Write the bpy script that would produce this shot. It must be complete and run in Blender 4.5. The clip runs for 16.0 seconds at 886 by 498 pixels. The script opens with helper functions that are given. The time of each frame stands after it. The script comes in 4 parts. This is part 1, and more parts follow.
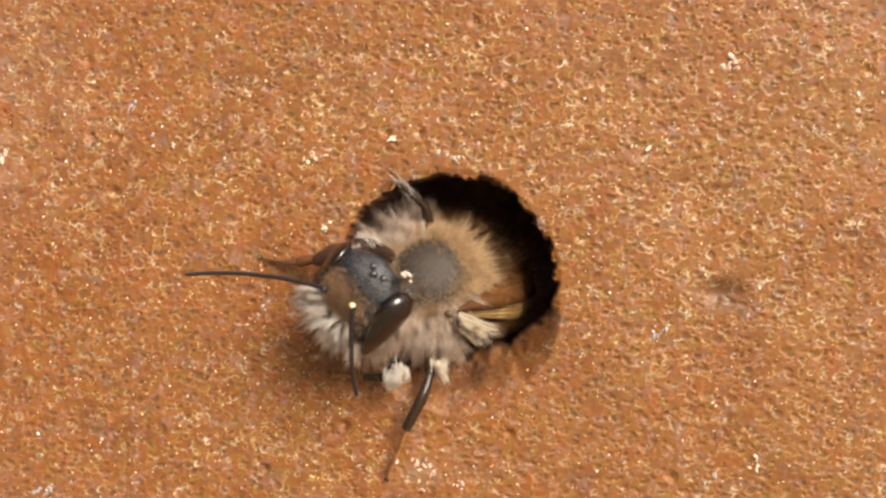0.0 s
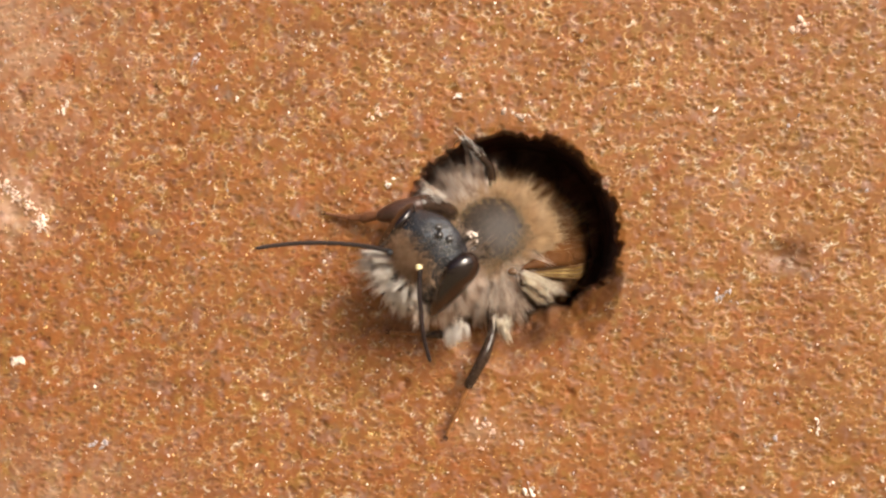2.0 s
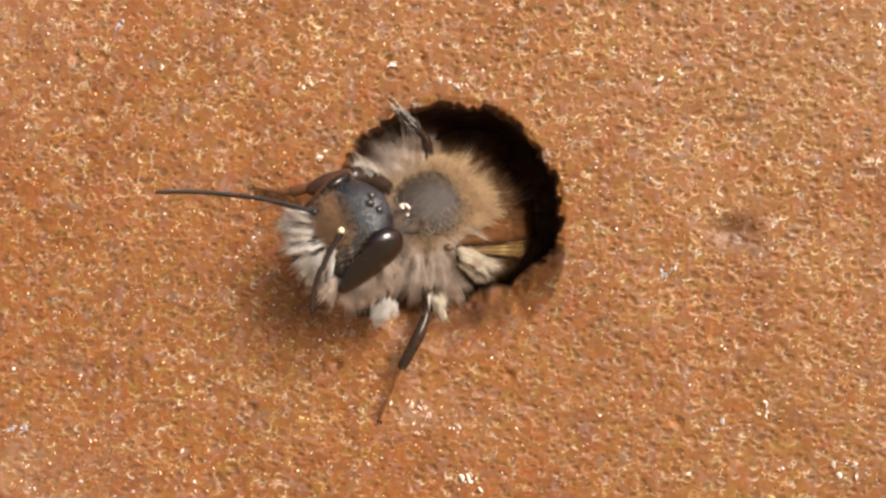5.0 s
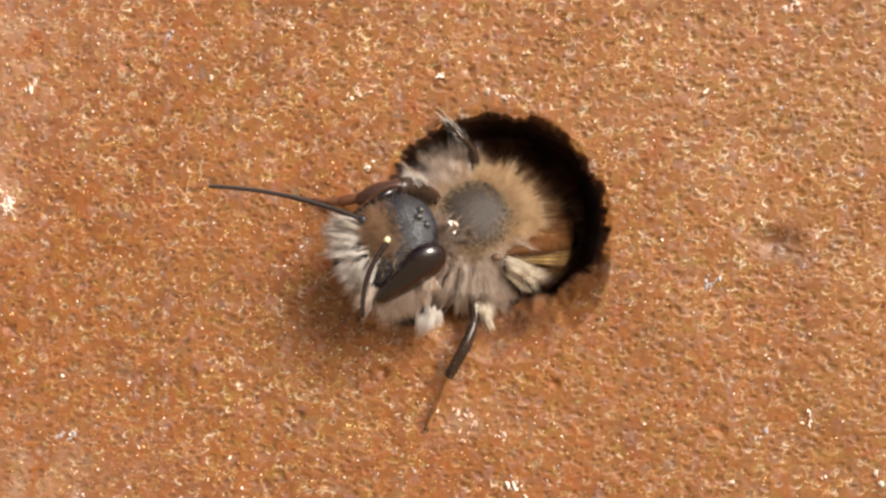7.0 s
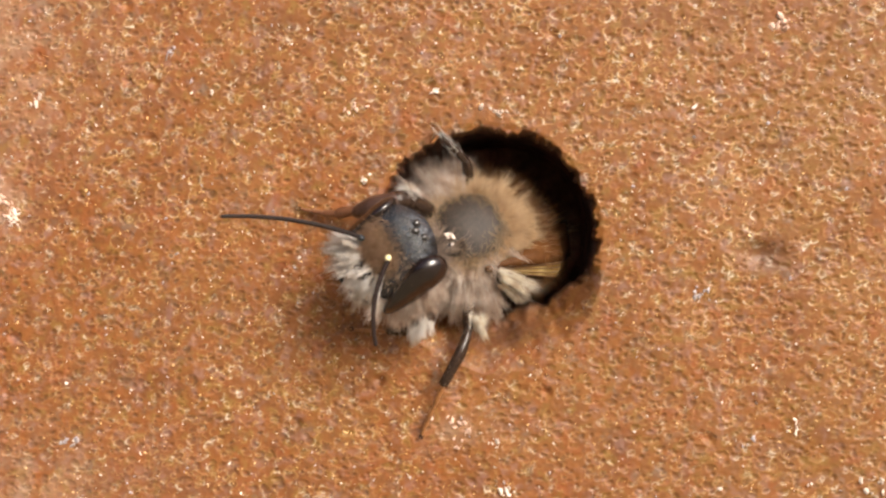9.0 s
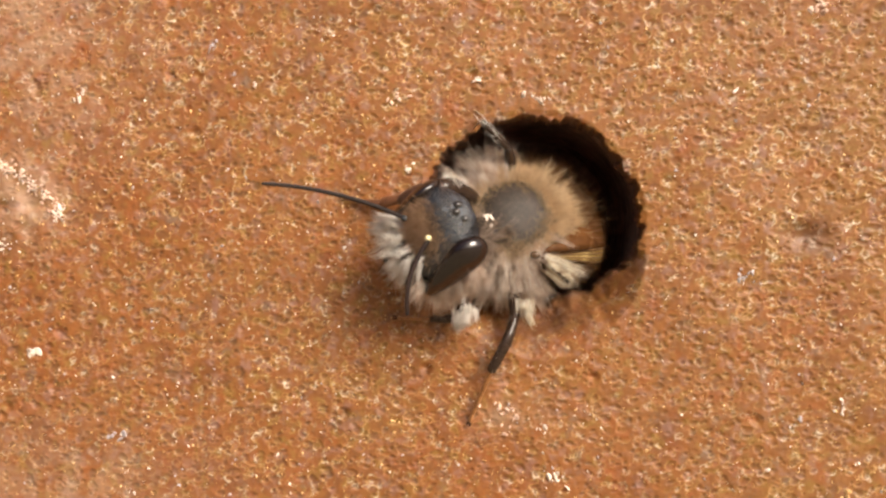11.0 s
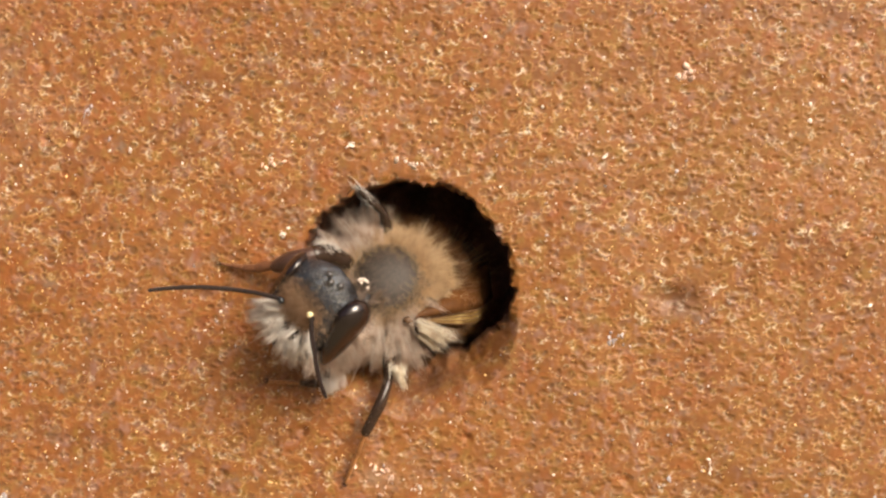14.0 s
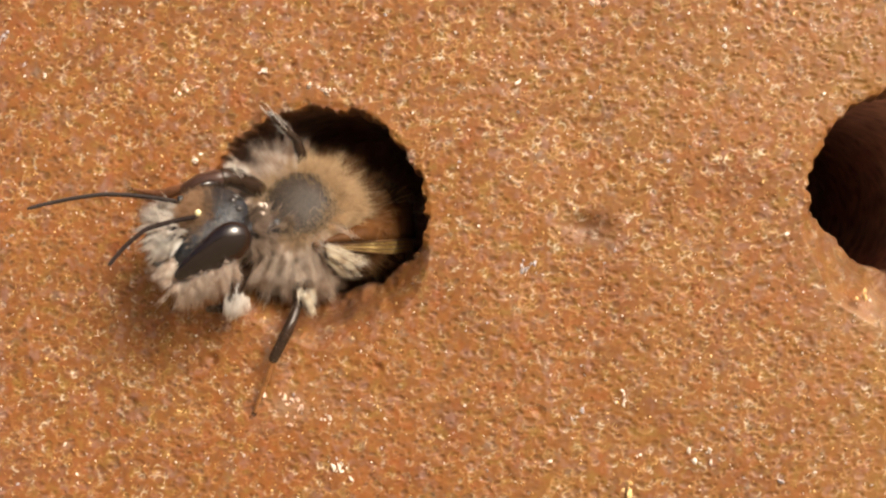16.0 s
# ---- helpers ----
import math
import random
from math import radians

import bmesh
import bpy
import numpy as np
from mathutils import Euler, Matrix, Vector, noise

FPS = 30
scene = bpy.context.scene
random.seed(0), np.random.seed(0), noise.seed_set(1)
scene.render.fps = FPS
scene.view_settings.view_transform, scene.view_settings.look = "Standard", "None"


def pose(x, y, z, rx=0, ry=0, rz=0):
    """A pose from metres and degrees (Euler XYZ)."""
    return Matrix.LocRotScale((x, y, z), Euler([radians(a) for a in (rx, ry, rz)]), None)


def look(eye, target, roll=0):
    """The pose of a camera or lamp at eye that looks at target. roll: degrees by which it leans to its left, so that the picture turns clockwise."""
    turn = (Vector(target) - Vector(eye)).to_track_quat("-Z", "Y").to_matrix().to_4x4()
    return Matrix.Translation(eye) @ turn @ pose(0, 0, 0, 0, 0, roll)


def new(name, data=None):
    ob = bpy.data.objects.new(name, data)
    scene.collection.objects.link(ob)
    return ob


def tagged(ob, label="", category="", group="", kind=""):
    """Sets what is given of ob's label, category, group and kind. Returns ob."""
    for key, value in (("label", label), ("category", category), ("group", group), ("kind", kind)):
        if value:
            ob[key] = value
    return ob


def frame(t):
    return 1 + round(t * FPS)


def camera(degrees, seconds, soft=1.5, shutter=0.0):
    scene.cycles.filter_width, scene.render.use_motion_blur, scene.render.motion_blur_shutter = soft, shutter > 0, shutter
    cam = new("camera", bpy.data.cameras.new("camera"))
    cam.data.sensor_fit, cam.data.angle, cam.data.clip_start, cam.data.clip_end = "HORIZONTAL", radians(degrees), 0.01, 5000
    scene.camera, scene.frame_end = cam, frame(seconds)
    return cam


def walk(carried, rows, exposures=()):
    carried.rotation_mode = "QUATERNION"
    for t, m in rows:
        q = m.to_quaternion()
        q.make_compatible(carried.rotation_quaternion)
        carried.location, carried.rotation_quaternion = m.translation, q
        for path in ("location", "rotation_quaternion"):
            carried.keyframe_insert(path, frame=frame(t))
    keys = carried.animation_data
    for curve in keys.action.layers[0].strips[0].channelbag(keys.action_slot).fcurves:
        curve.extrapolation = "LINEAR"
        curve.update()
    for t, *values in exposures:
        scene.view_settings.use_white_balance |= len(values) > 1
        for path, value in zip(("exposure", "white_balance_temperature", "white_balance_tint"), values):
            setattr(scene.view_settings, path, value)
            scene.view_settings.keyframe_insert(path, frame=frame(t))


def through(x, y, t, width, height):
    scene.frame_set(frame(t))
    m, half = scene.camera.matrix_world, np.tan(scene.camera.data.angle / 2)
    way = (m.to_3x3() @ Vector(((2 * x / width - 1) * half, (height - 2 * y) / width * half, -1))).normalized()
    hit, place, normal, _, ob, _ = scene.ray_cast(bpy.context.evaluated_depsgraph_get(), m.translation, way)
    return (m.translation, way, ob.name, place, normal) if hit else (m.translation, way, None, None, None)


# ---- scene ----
# A mason bee looks out of a drilled nest hole. All lengths below are in millimetres, turned to metres by MM.
MM = 0.001
FIELD = 40
cam = camera(FIELD, 16.0, soft=2.5)

# seconds, x, y, z, turn to the left, tilt up, lean
PATH = [
    (0.0, 0.000, -41.860, -0.000, 4.77, -1.54, 0.71),
    (0.5, 0.017, -41.666, -2.165, 4.11, -1.88, 0.26),
    (1.0, 0.243, -41.756, -2.157, 3.49, -1.64, -0.22),
    (1.5, -0.854, -41.691, -1.038, 4.76, -4.00, 0.19),
    (2.0, -2.566, -42.012, -1.290, 4.26, -1.76, -0.32),
    (2.5, -3.027, -41.282, -3.311, 4.54, -1.97, -0.66),
    (3.0, -2.109, -40.490, -0.880, 4.30, -1.74, -0.23),
    (3.5, -2.079, -40.521, -1.692, 4.33, -1.96, -0.29),
    (3.7, -1.774, -40.649, -1.604, 4.09, -1.16, -0.33),
    (5.8, -0.787, -39.877, -2.597, 3.76, -1.77, -0.39),
    (6.0, -1.618, -40.251, -1.433, 3.90, -1.55, -0.31),
    (6.5, -3.411, -40.748, -2.738, 3.43, -1.43, -0.64),
    (7.0, -2.484, -40.635, -1.930, 3.62, -1.61, -0.58),
    (7.5, -2.948, -40.576, -0.783, 3.38, -0.92, -0.51),
    (8.0, -2.092, -40.259, -2.914, 3.71, -0.88, -1.02),
    (8.5, -0.508, -41.003, -2.311, 3.61, -0.61, -0.98),
    (8.7, -1.102, -41.384, -1.504, 3.75, -1.57, -0.81),
    (11.0, -3.852, -41.897, -2.455, 3.51, -0.90, 0.31),
    (11.5, -2.554, -42.570, -1.776, 3.16, -0.17, 0.70),
    (12.0, -3.195, -42.631, -2.036, 3.29, -0.55, 0.72),
    (12.5, -4.375, -42.323, -2.635, 3.45, -0.85, 0.59),
    (12.7, -4.310, -42.007, -3.726, 3.54, -1.43, 0.47),
    (13.0, -2.884, -41.852, -0.255, 2.62, -2.97, 0.52),
    (13.5, -2.209, -41.918, -0.018, 2.26, -2.59, 0.48),
    (14.0, -0.309, -42.087, 0.640, 2.37, -2.13, 0.53),
    (14.5, 1.015, -42.269, -1.005, 3.10, -1.12, 0.33),
    (15.0, 2.420, -42.942, -1.940, 5.07, -0.52, 0.90),
    (15.5, 0.233, -42.436, -2.802, 3.79, -0.61, 0.50),
    (16.0, 3.656, -41.529, -3.467, 3.69, 0.01, 0.08),
]


def eye_pose(x, y, z, turn, tilt, lean):
    return Matrix.Translation((x * MM, y * MM, z * MM)) @ pose(0, 0, 0, 90 + tilt, 0, turn) @ pose(0, 0, 0, 0, 0, -lean)


# seconds, stops, kelvin, tint: the picture is warmer at the start and from the twelfth second on
EXPOSURES = [(0.0, -0.24, 6950, 10), (2.0, -0.24, 6800, 10), (3.0, -0.24, 6550, 10), (8.7, -0.24, 6550, 10), (11.0, -0.25, 6850, 10), (12.0, -0.26, 7000, 10), (16.0, -0.26, 7100, 10)]
walk(cam, [(row[0], eye_pose(*row[1:])) for row in PATH], EXPOSURES)

# ---- light ----
TO_SUN = Vector((0.50, -0.67, 0.55)).normalized()
world = bpy.data.worlds.new("sky")
scene.world = world
world.use_nodes = True
wt = world.node_tree
sky = wt.nodes.new("ShaderNodeTexSky")
sky.sky_type = "NISHITA"
sky.sun_disc = False
sky.dust_density = 9.0
sky.air_density = 0.5
sky.ozone_density = 0.3
sky.sun_elevation = math.asin(TO_SUN.z)
sky.sun_rotation = math.atan2(TO_SUN.x, TO_SUN.y)
wt.nodes["Background"].inputs["Strength"].default_value = 0.15
wt.links.new(sky.outputs[0], wt.nodes["Background"].inputs["Color"])
sun_data = bpy.data.lights.new("sun", "SUN")
sun_data.energy = 4.6
sun_data.angle = radians(30)
sun_data.color = (1.0, 0.94, 0.86)
sun = new("sun", sun_data)
sun.matrix_world = look((0, 0, 0), -TO_SUN)

# ---- materials ----


def material(name):
    m = bpy.data.materials.new(name)
    m.use_nodes = True
    nt = m.node_tree
    return m, nt, nt.nodes["Principled BSDF"]


def node(nt, kind, **values):
    n = nt.nodes.new("ShaderNode" + kind)
    for key, value in values.items():
        n.inputs[key.replace("_", " ")].default_value = value
    return n


def ramp(nt, source, stops):
    n = nt.nodes.new("ShaderNodeValToRGB")
    els = n.color_ramp.elements
    while len(els) < len(stops):
        els.new(0.5)
    for e, (p, c) in zip(els, stops):
        e.position, e.color = p, (*c, 1)
    nt.links.new(source, n.inputs[0])
    return n.outputs[0]


def mixed(nt, fac, a, b, blend="MIX"):
    n = nt.nodes.new("ShaderNodeMix")
    n.data_type, n.blend_type = "RGBA", blend
    for socket, value in ((n.inputs[0], fac), (n.inputs[6], a), (n.inputs[7], b)):
        if isinstance(value, (int, float)):
            socket.default_value = value
        elif isinstance(value, tuple):
            socket.default_value = (*value, 1)
        else:
            nt.links.new(value, socket)
    return n.outputs[2]


def spot_noise(nt, coords, per_mm, detail=3.0, rough=0.55):
    n = node(nt, "TexNoise", Scale=per_mm / MM, Detail=detail, Roughness=rough)
    nt.links.new(coords, n.inputs["Vector"])
    return n.outputs["Fac"]


def bumped(nt, bsdf, height, strength, distance):
    n = node(nt, "Bump", Strength=strength, Distance=distance * MM)
    nt.links.new(height, n.inputs["Height"])
    nt.links.new(n.outputs[0], bsdf.inputs["Normal"])


def make_wall_material():
    m, nt, b = material("porous_wood")
    co = nt.nodes.new("ShaderNodeTexCoord").outputs["Object"]
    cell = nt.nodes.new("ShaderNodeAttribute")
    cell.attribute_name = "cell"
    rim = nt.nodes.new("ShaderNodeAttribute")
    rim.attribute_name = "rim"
    # the darkest stops are shade painted into the deep pits
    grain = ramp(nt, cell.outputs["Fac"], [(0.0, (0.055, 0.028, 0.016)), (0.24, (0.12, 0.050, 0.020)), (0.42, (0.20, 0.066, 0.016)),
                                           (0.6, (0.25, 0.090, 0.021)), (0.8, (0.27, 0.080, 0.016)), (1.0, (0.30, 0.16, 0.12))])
    fine = ramp(nt, spot_noise(nt, co, 3.6, 3.0, 0.55), [(0.34, (0.13, 0.042, 0.013)), (0.5, (0.222, 0.075, 0.0165)), (0.66, (0.31, 0.122, 0.032))])
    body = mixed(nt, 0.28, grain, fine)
    big = ramp(nt, spot_noise(nt, co, 0.13, 4.0), [(0.35, (0.202, 0.090, 0.026)), (0.5, (0.195, 0.064, 0.012)), (0.64, (0.216, 0.053, 0.008))])
    body = mixed(nt, 0.25, body, big)
    place = nt.nodes.new("ShaderNodeSeparateXYZ")
    nt.links.new(co, place.inputs[0])
    slope = nt.nodes.new("ShaderNodeMath")
    slope.operation = "MULTIPLY_ADD"
    slope.inputs[1].default_value, slope.inputs[2].default_value = 0.022 / MM, 0.5
    nt.links.new(place.outputs["X"], slope.inputs[0])
    patch = nt.nodes.new("ShaderNodeMath")
    patch.operation = "MULTIPLY"
    patch.use_clamp = True
    nt.links.new(slope.outputs[0], patch.inputs[0])
    nt.links.new(ramp(nt, spot_noise(nt, co, 0.22, 4.0), [(0.36, (0.15,) * 3), (0.64, (0.85,) * 3)]), patch.inputs[1])
    body = mixed(nt, patch.outputs[0], body, (0.218, 0.100, 0.019))
    dull = ramp(nt, spot_noise(nt, co, 0.5, 4.0, 0.6), [(0.52, (0, 0, 0)), (0.68, (0.6, 0.6, 0.6))])
    body = mixed(nt, dull, body, (0.135, 0.044, 0.012))
    grey = ramp(nt, spot_noise(nt, co, 1.3, 5.0, 0.7), [(0.55, (0, 0, 0)), (0.68, (0.75, 0.75, 0.75))])
    body = mixed(nt, grey, body, (0.17, 0.115, 0.08))
    tint = spot_noise(nt, co, 1.9, 2.0)
    lilac = ramp(nt, tint, [(0.55, (0, 0, 0)), (0.70, (0.48, 0.48, 0.48))])
    body = mixed(nt, lilac, body, (0.27, 0.155, 0.135))
    olive = ramp(nt, tint, [(0.30, (0.8, 0.8, 0.8)), (0.46, (0, 0, 0))])
    body = mixed(nt, olive, body, (0.22, 0.115, 0.024))
    red = ramp(nt, spot_noise(nt, co, 0.9, 4.0, 0.6), [(0.54, (0, 0, 0)), (0.68, (0.45, 0.45, 0.45))])
    body = mixed(nt, red, body, (0.25, 0.058, 0.012))
    # golden cell walls; the near-white stop is a painted glint
    glint_gold = ramp(nt, spot_noise(nt, co, 2.8, 3.0), [(0.34, (0.38, 0.19, 0.10)), (0.48, (0.48, 0.26, 0.095)), (0.55, (0.66, 0.44, 0.18)), (0.62, (0.96, 0.88, 0.68))])
    soft_rim = nt.nodes.new("ShaderNodeMath")
    soft_rim.operation = "MULTIPLY"
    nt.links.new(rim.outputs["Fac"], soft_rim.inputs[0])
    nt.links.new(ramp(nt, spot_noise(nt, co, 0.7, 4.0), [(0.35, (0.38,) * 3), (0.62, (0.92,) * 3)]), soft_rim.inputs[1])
    body = mixed(nt, soft_rim.outputs[0], body, glint_gold)
    # shade in the hole lips, lower slopes and dimple, put into the colour
    recess_shade = nt.nodes.new("ShaderNodeAttribute")
    recess_shade.attribute_name = "recess_shade"
    body = mixed(nt, recess_shade.outputs["Fac"], body, (0.11, 0.05, 0.03))
    dust = nt.nodes.new("ShaderNodeAttribute")
    dust.attribute_name = "dust"
    body = mixed(nt, dust.outputs["Fac"], body, (0.37, 0.24, 0.16))
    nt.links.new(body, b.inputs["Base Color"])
    nt.links.new(ramp(nt, spot_noise(nt, co, 4.0, 2.0), [(0.3, (0.4,) * 3), (0.7, (0.7,) * 3)]), b.inputs["Roughness"])
    b.inputs["Specular IOR Level"].default_value = 0.4
    bumped(nt, b, spot_noise(nt, co, 7.0, 3.0, 0.6), 0.15, 0.015)
    return m


def simple(name, colour, rough, per_mm=3.0, spread=0.25, metallic=0.0, specular=0.5, bump=0.2, depth=0.02, coat=0.0):
    m, nt, b = material(name)
    co = nt.nodes.new("ShaderNodeTexCoord").outputs["Object"]
    low = tuple(c * (1 - spread) for c in colour)
    high = tuple(min(1, c * (1 + spread)) for c in colour)
    nt.links.new(ramp(nt, spot_noise(nt, co, per_mm, 4.0), [(0.3, low), (0.7, high)]), b.inputs["Base Color"])
    b.inputs["Roughness"].default_value = rough
    b.inputs["Metallic"].default_value = metallic
    b.inputs["Specular IOR Level"].default_value = specular
    b.inputs["Coat Weight"].default_value = coat
    b.inputs["Coat Roughness"].default_value = 0.08
    if bump:
        bumped(nt, b, spot_noise(nt, co, per_mm * 4, 3.0), bump, depth)
    return m


def hair_material(name, stops, through=0.5, rough=0.42, gaps=(0.76, 0.68, 0.60)):
    m, nt, b = material(name)
    rnd = nt.nodes.new("ShaderNodeNewGeometry").outputs["Random Per Island"]
    colour = ramp(nt, rnd, stops)
    co = nt.nodes.new("ShaderNodeTexCoord").outputs["Object"]
    # noise patches darken the hair colour, imitating shade between locks
    locks = ramp(nt, spot_noise(nt, co, 2.6, 3.0, 0.6), [(0.34, gaps), (0.50, (1, 1, 1))])
    colour = mixed(nt, 1.0, colour, locks, "MULTIPLY")
    nt.links.new(colour, b.inputs["Base Color"])
    b.inputs["Roughness"].default_value = rough
    b.inputs["Specular IOR Level"].default_value = 0.55
    t = nt.nodes.new("ShaderNodeBsdfTranslucent")
    nt.links.new(colour, t.inputs[0])
    mix = nt.nodes.new("ShaderNodeMixShader")
    mix.inputs[0].default_value = through
    nt.links.new(b.outputs[0], mix.inputs[1])
    nt.links.new(t.outputs[0], mix.inputs[2])
    nt.links.new(mix.outputs[0], nt.nodes["Material Output"].inputs[0])
    return m


WALL = make_wall_material()
BORE = simple("drilled_wood", (0.56, 0.36, 0.29), 0.75, 1.2, 0.4, bump=0.6, depth=0.08)
CRUMB = simple("pale_mineral", (0.72, 0.62, 0.54), 0.4, 6.0, 0.2, bump=0.5)
CRUMB_PINK = simple("pinkish_mineral", (0.66, 0.46, 0.36), 0.4, 6.0, 0.25, bump=0.5)
CRUMB_GOLD = simple("golden_grain", (0.78, 0.52, 0.24), 0.2, 8.0, 0.25, bump=0.3)
CRUMB_BLUE = simple("blue_grey_grain", (0.36, 0.32, 0.33), 0.4, 6.0, 0.2)
CUTICLE = simple("black_cuticle", (0.018, 0.023, 0.032), 0.27, 4.0, 0.6, specular=0.9, bump=0.9, depth=0.05)
SCUTUM = simple("dull_grey_cuticle", (0.044, 0.033, 0.025), 0.46, 7.0, 0.6, bump=1.0, depth=0.03)
EYE = simple("dark_compound_eye", (0.010, 0.005, 0.005), 0.2, 20.0, 0.3, specular=0.9, bump=0.06, depth=0.008)
OCELLUS = simple("glassy_ocellus", (0.02, 0.018, 0.018), 0.16, 10.0, 0.2, specular=1.0, bump=0.0)
ANTENNA = simple("dark_antenna", (0.018, 0.012, 0.011), 0.5, 12.0, 0.3, specular=0.25, bump=0.4)
LEG = simple("dark_brown_leg", (0.032, 0.018, 0.012), 0.16, 8.0, 0.4, bump=0.4)
LEG_BROWN = simple("brown_foot", (0.15, 0.062, 0.03), 0.4, 8.0, 0.3)
SHIN_BROWN = simple("brown_shin", (0.06, 0.030, 0.022), 0.3, 8.0, 0.4, bump=0.4)
TARSUS = simple("reddish_tarsus", (0.30, 0.13, 0.045), 0.4, 8.0, 0.3)
SOCKET = simple("socket_glint", (0.92, 0.82, 0.48), 0.2, 9.0, 0.1)
TEGULA = simple("brown_tegula", (0.10, 0.055, 0.03), 0.22, 8.0, 0.3)
ABDOMEN = simple("bronze_abdomen", (0.09, 0.045, 0.02), 0.35, 5.0, 0.3, bump=0.4)
VEIN = simple("wing_vein", (0.16, 0.08, 0.03), 0.4, 8.0, 0.2)
HAIR_TAN = hair_material("tan_hair", [(0.0, (0.63, 0.45, 0.26)), (0.5, (0.84, 0.67, 0.44)), (1.0, (0.95, 0.84, 0.65))], 0.58)
HAIR_PINK = hair_material("pale_pinkish_hair", [(0.0, (0.70, 0.55, 0.44)), (0.5, (0.90, 0.79, 0.69)), (1.0, (0.98, 0.95, 0.91))], 0.48, gaps=(0.68, 0.58, 0.50))
HAIR_WHITE = hair_material("white_hair", [(0.0, (0.90, 0.84, 0.78)), (0.5, (0.95, 0.92, 0.88)), (1.0, (0.97, 0.96, 0.95))], 0.6, gaps=(0.9, 0.88, 0.86))
HAIR_FACE = hair_material("brown_face_hair", [(0.0, (0.46, 0.28, 0.16)), (0.6, (0.66, 0.45, 0.28)), (1.0, (0.82, 0.65, 0.47))])
HAIR_CREAM = hair_material("cream_hair", [(0.0, (0.70, 0.58, 0.40)), (0.5, (0.94, 0.88, 0.76)), (1.0, (0.98, 0.97, 0.92))], 0.5)
HAIR_GINGER = hair_material("ginger_hair", [(0.0, (0.16, 0.07, 0.03)), (0.5, (0.30, 0.15, 0.06)), (1.0, (0.44, 0.25, 0.11))], 0.4)
HAIR_NECK = hair_material("grey_brown_hair", [(0.0, (0.26, 0.19, 0.14)), (0.5, (0.44, 0.34, 0.27)), (1.0, (0.66, 0.54, 0.44))], 0.4)
HAIR_DARK = hair_material("dark_short_hair", [(0.0, (0.04, 0.03, 0.02)), (1.0, (0.18, 0.13, 0.09))], 0.2)


def wing_material(name, dark, light):
    m, nt, b = material(name)
    co = nt.nodes.new("ShaderNodeTexCoord").outputs["Object"]
    colour = ramp(nt, spot_noise(nt, co, 2.0), [(0.3, dark), (0.7, light)])
    nt.links.new(colour, b.inputs["Base Color"])
    b.inputs["Roughness"].default_value = 0.22
    t = nt.nodes.new("ShaderNodeBsdfTranslucent")
    nt.links.new(colour, t.inputs[0])
    mix = nt.nodes.new("ShaderNodeMixShader")
    mix.inputs[0].default_value = 0.4
    nt.links.new(b.outputs[0], mix.inputs[1])
    nt.links.new(t.outputs[0], mix.inputs[2])
    nt.links.new(mix.outputs[0], nt.nodes["Material Output"].inputs[0])
    return m


WING = wing_material("golden_wing_membrane", (0.42, 0.29, 0.09), (0.70, 0.55, 0.26))
WING_BROWN = wing_material("brown_wing_membrane", (0.11, 0.045, 0.017), (0.22, 0.095, 0.033))

# ---- mesh tools ----


def mesh_of(name, verts, faces, mat, smooth=True):
    """A mesh from millimetre vertices."""
    me = bpy.data.meshes.new(name)
    me.from_pydata([tuple(float(c) * MM for c in v) for v in verts], [], faces)
    me.materials.append(mat)
    me.polygons.foreach_set("use_smooth", [smooth] * len(me.polygons))
    me.update()
    return me


def part(name, shape, mat, parent, label="", origin=(0, 0, 0), smooth=True, kind=""):
    """One mesh object under a thing or a part; origin: where the parent's zero lies in the shape's millimetres."""
    verts, faces = shape
    o = Vector(origin)
    ob = new(name, mesh_of(name, [Vector(v) - o for v in verts], faces, mat, smooth))
    ob.parent = parent
    return tagged(ob, label, kind=kind)


def merged(*shapes):
    verts, faces = [], []
    for v, f in shapes:
        n = len(verts)
        verts += list(v)
        faces += [tuple(i + n for i in face) for face in f]
    return verts, faces


def ball(centre, axes, radii, rings=16, sides=24, lump=0.0, freq=1.0, blunt=1.0):
    """An ellipsoid with radii along the three unit axes; lump roughens it, blunt under 1 squares its ends along the third axis."""
    c, ax = Vector(centre), [Vector(a).normalized() for a in axes]
    verts, faces = [], []
    for i in range(rings + 1):
        th = math.pi * i / rings
        for j in range(sides):
            ph = 2 * math.pi * j / sides
            st, ct = math.sin(th) ** blunt if 0 < i < rings else 0.0, math.copysign(abs(math.cos(th)) ** blunt, math.cos(th))
            u = (st * math.cos(ph), st * math.sin(ph), ct)
            k = 1 + lump * noise.noise(Vector(u) * freq + c)
            verts.append(c + sum((ax[n] * (u[n] * radii[n] * k) for n in range(3)), Vector()))
    for i in range(rings):
        for j in range(sides):
            a, b = i * sides + j, i * sides + (j + 1) % sides
            faces.append((a, a + sides, b + sides, b))
    return verts, faces


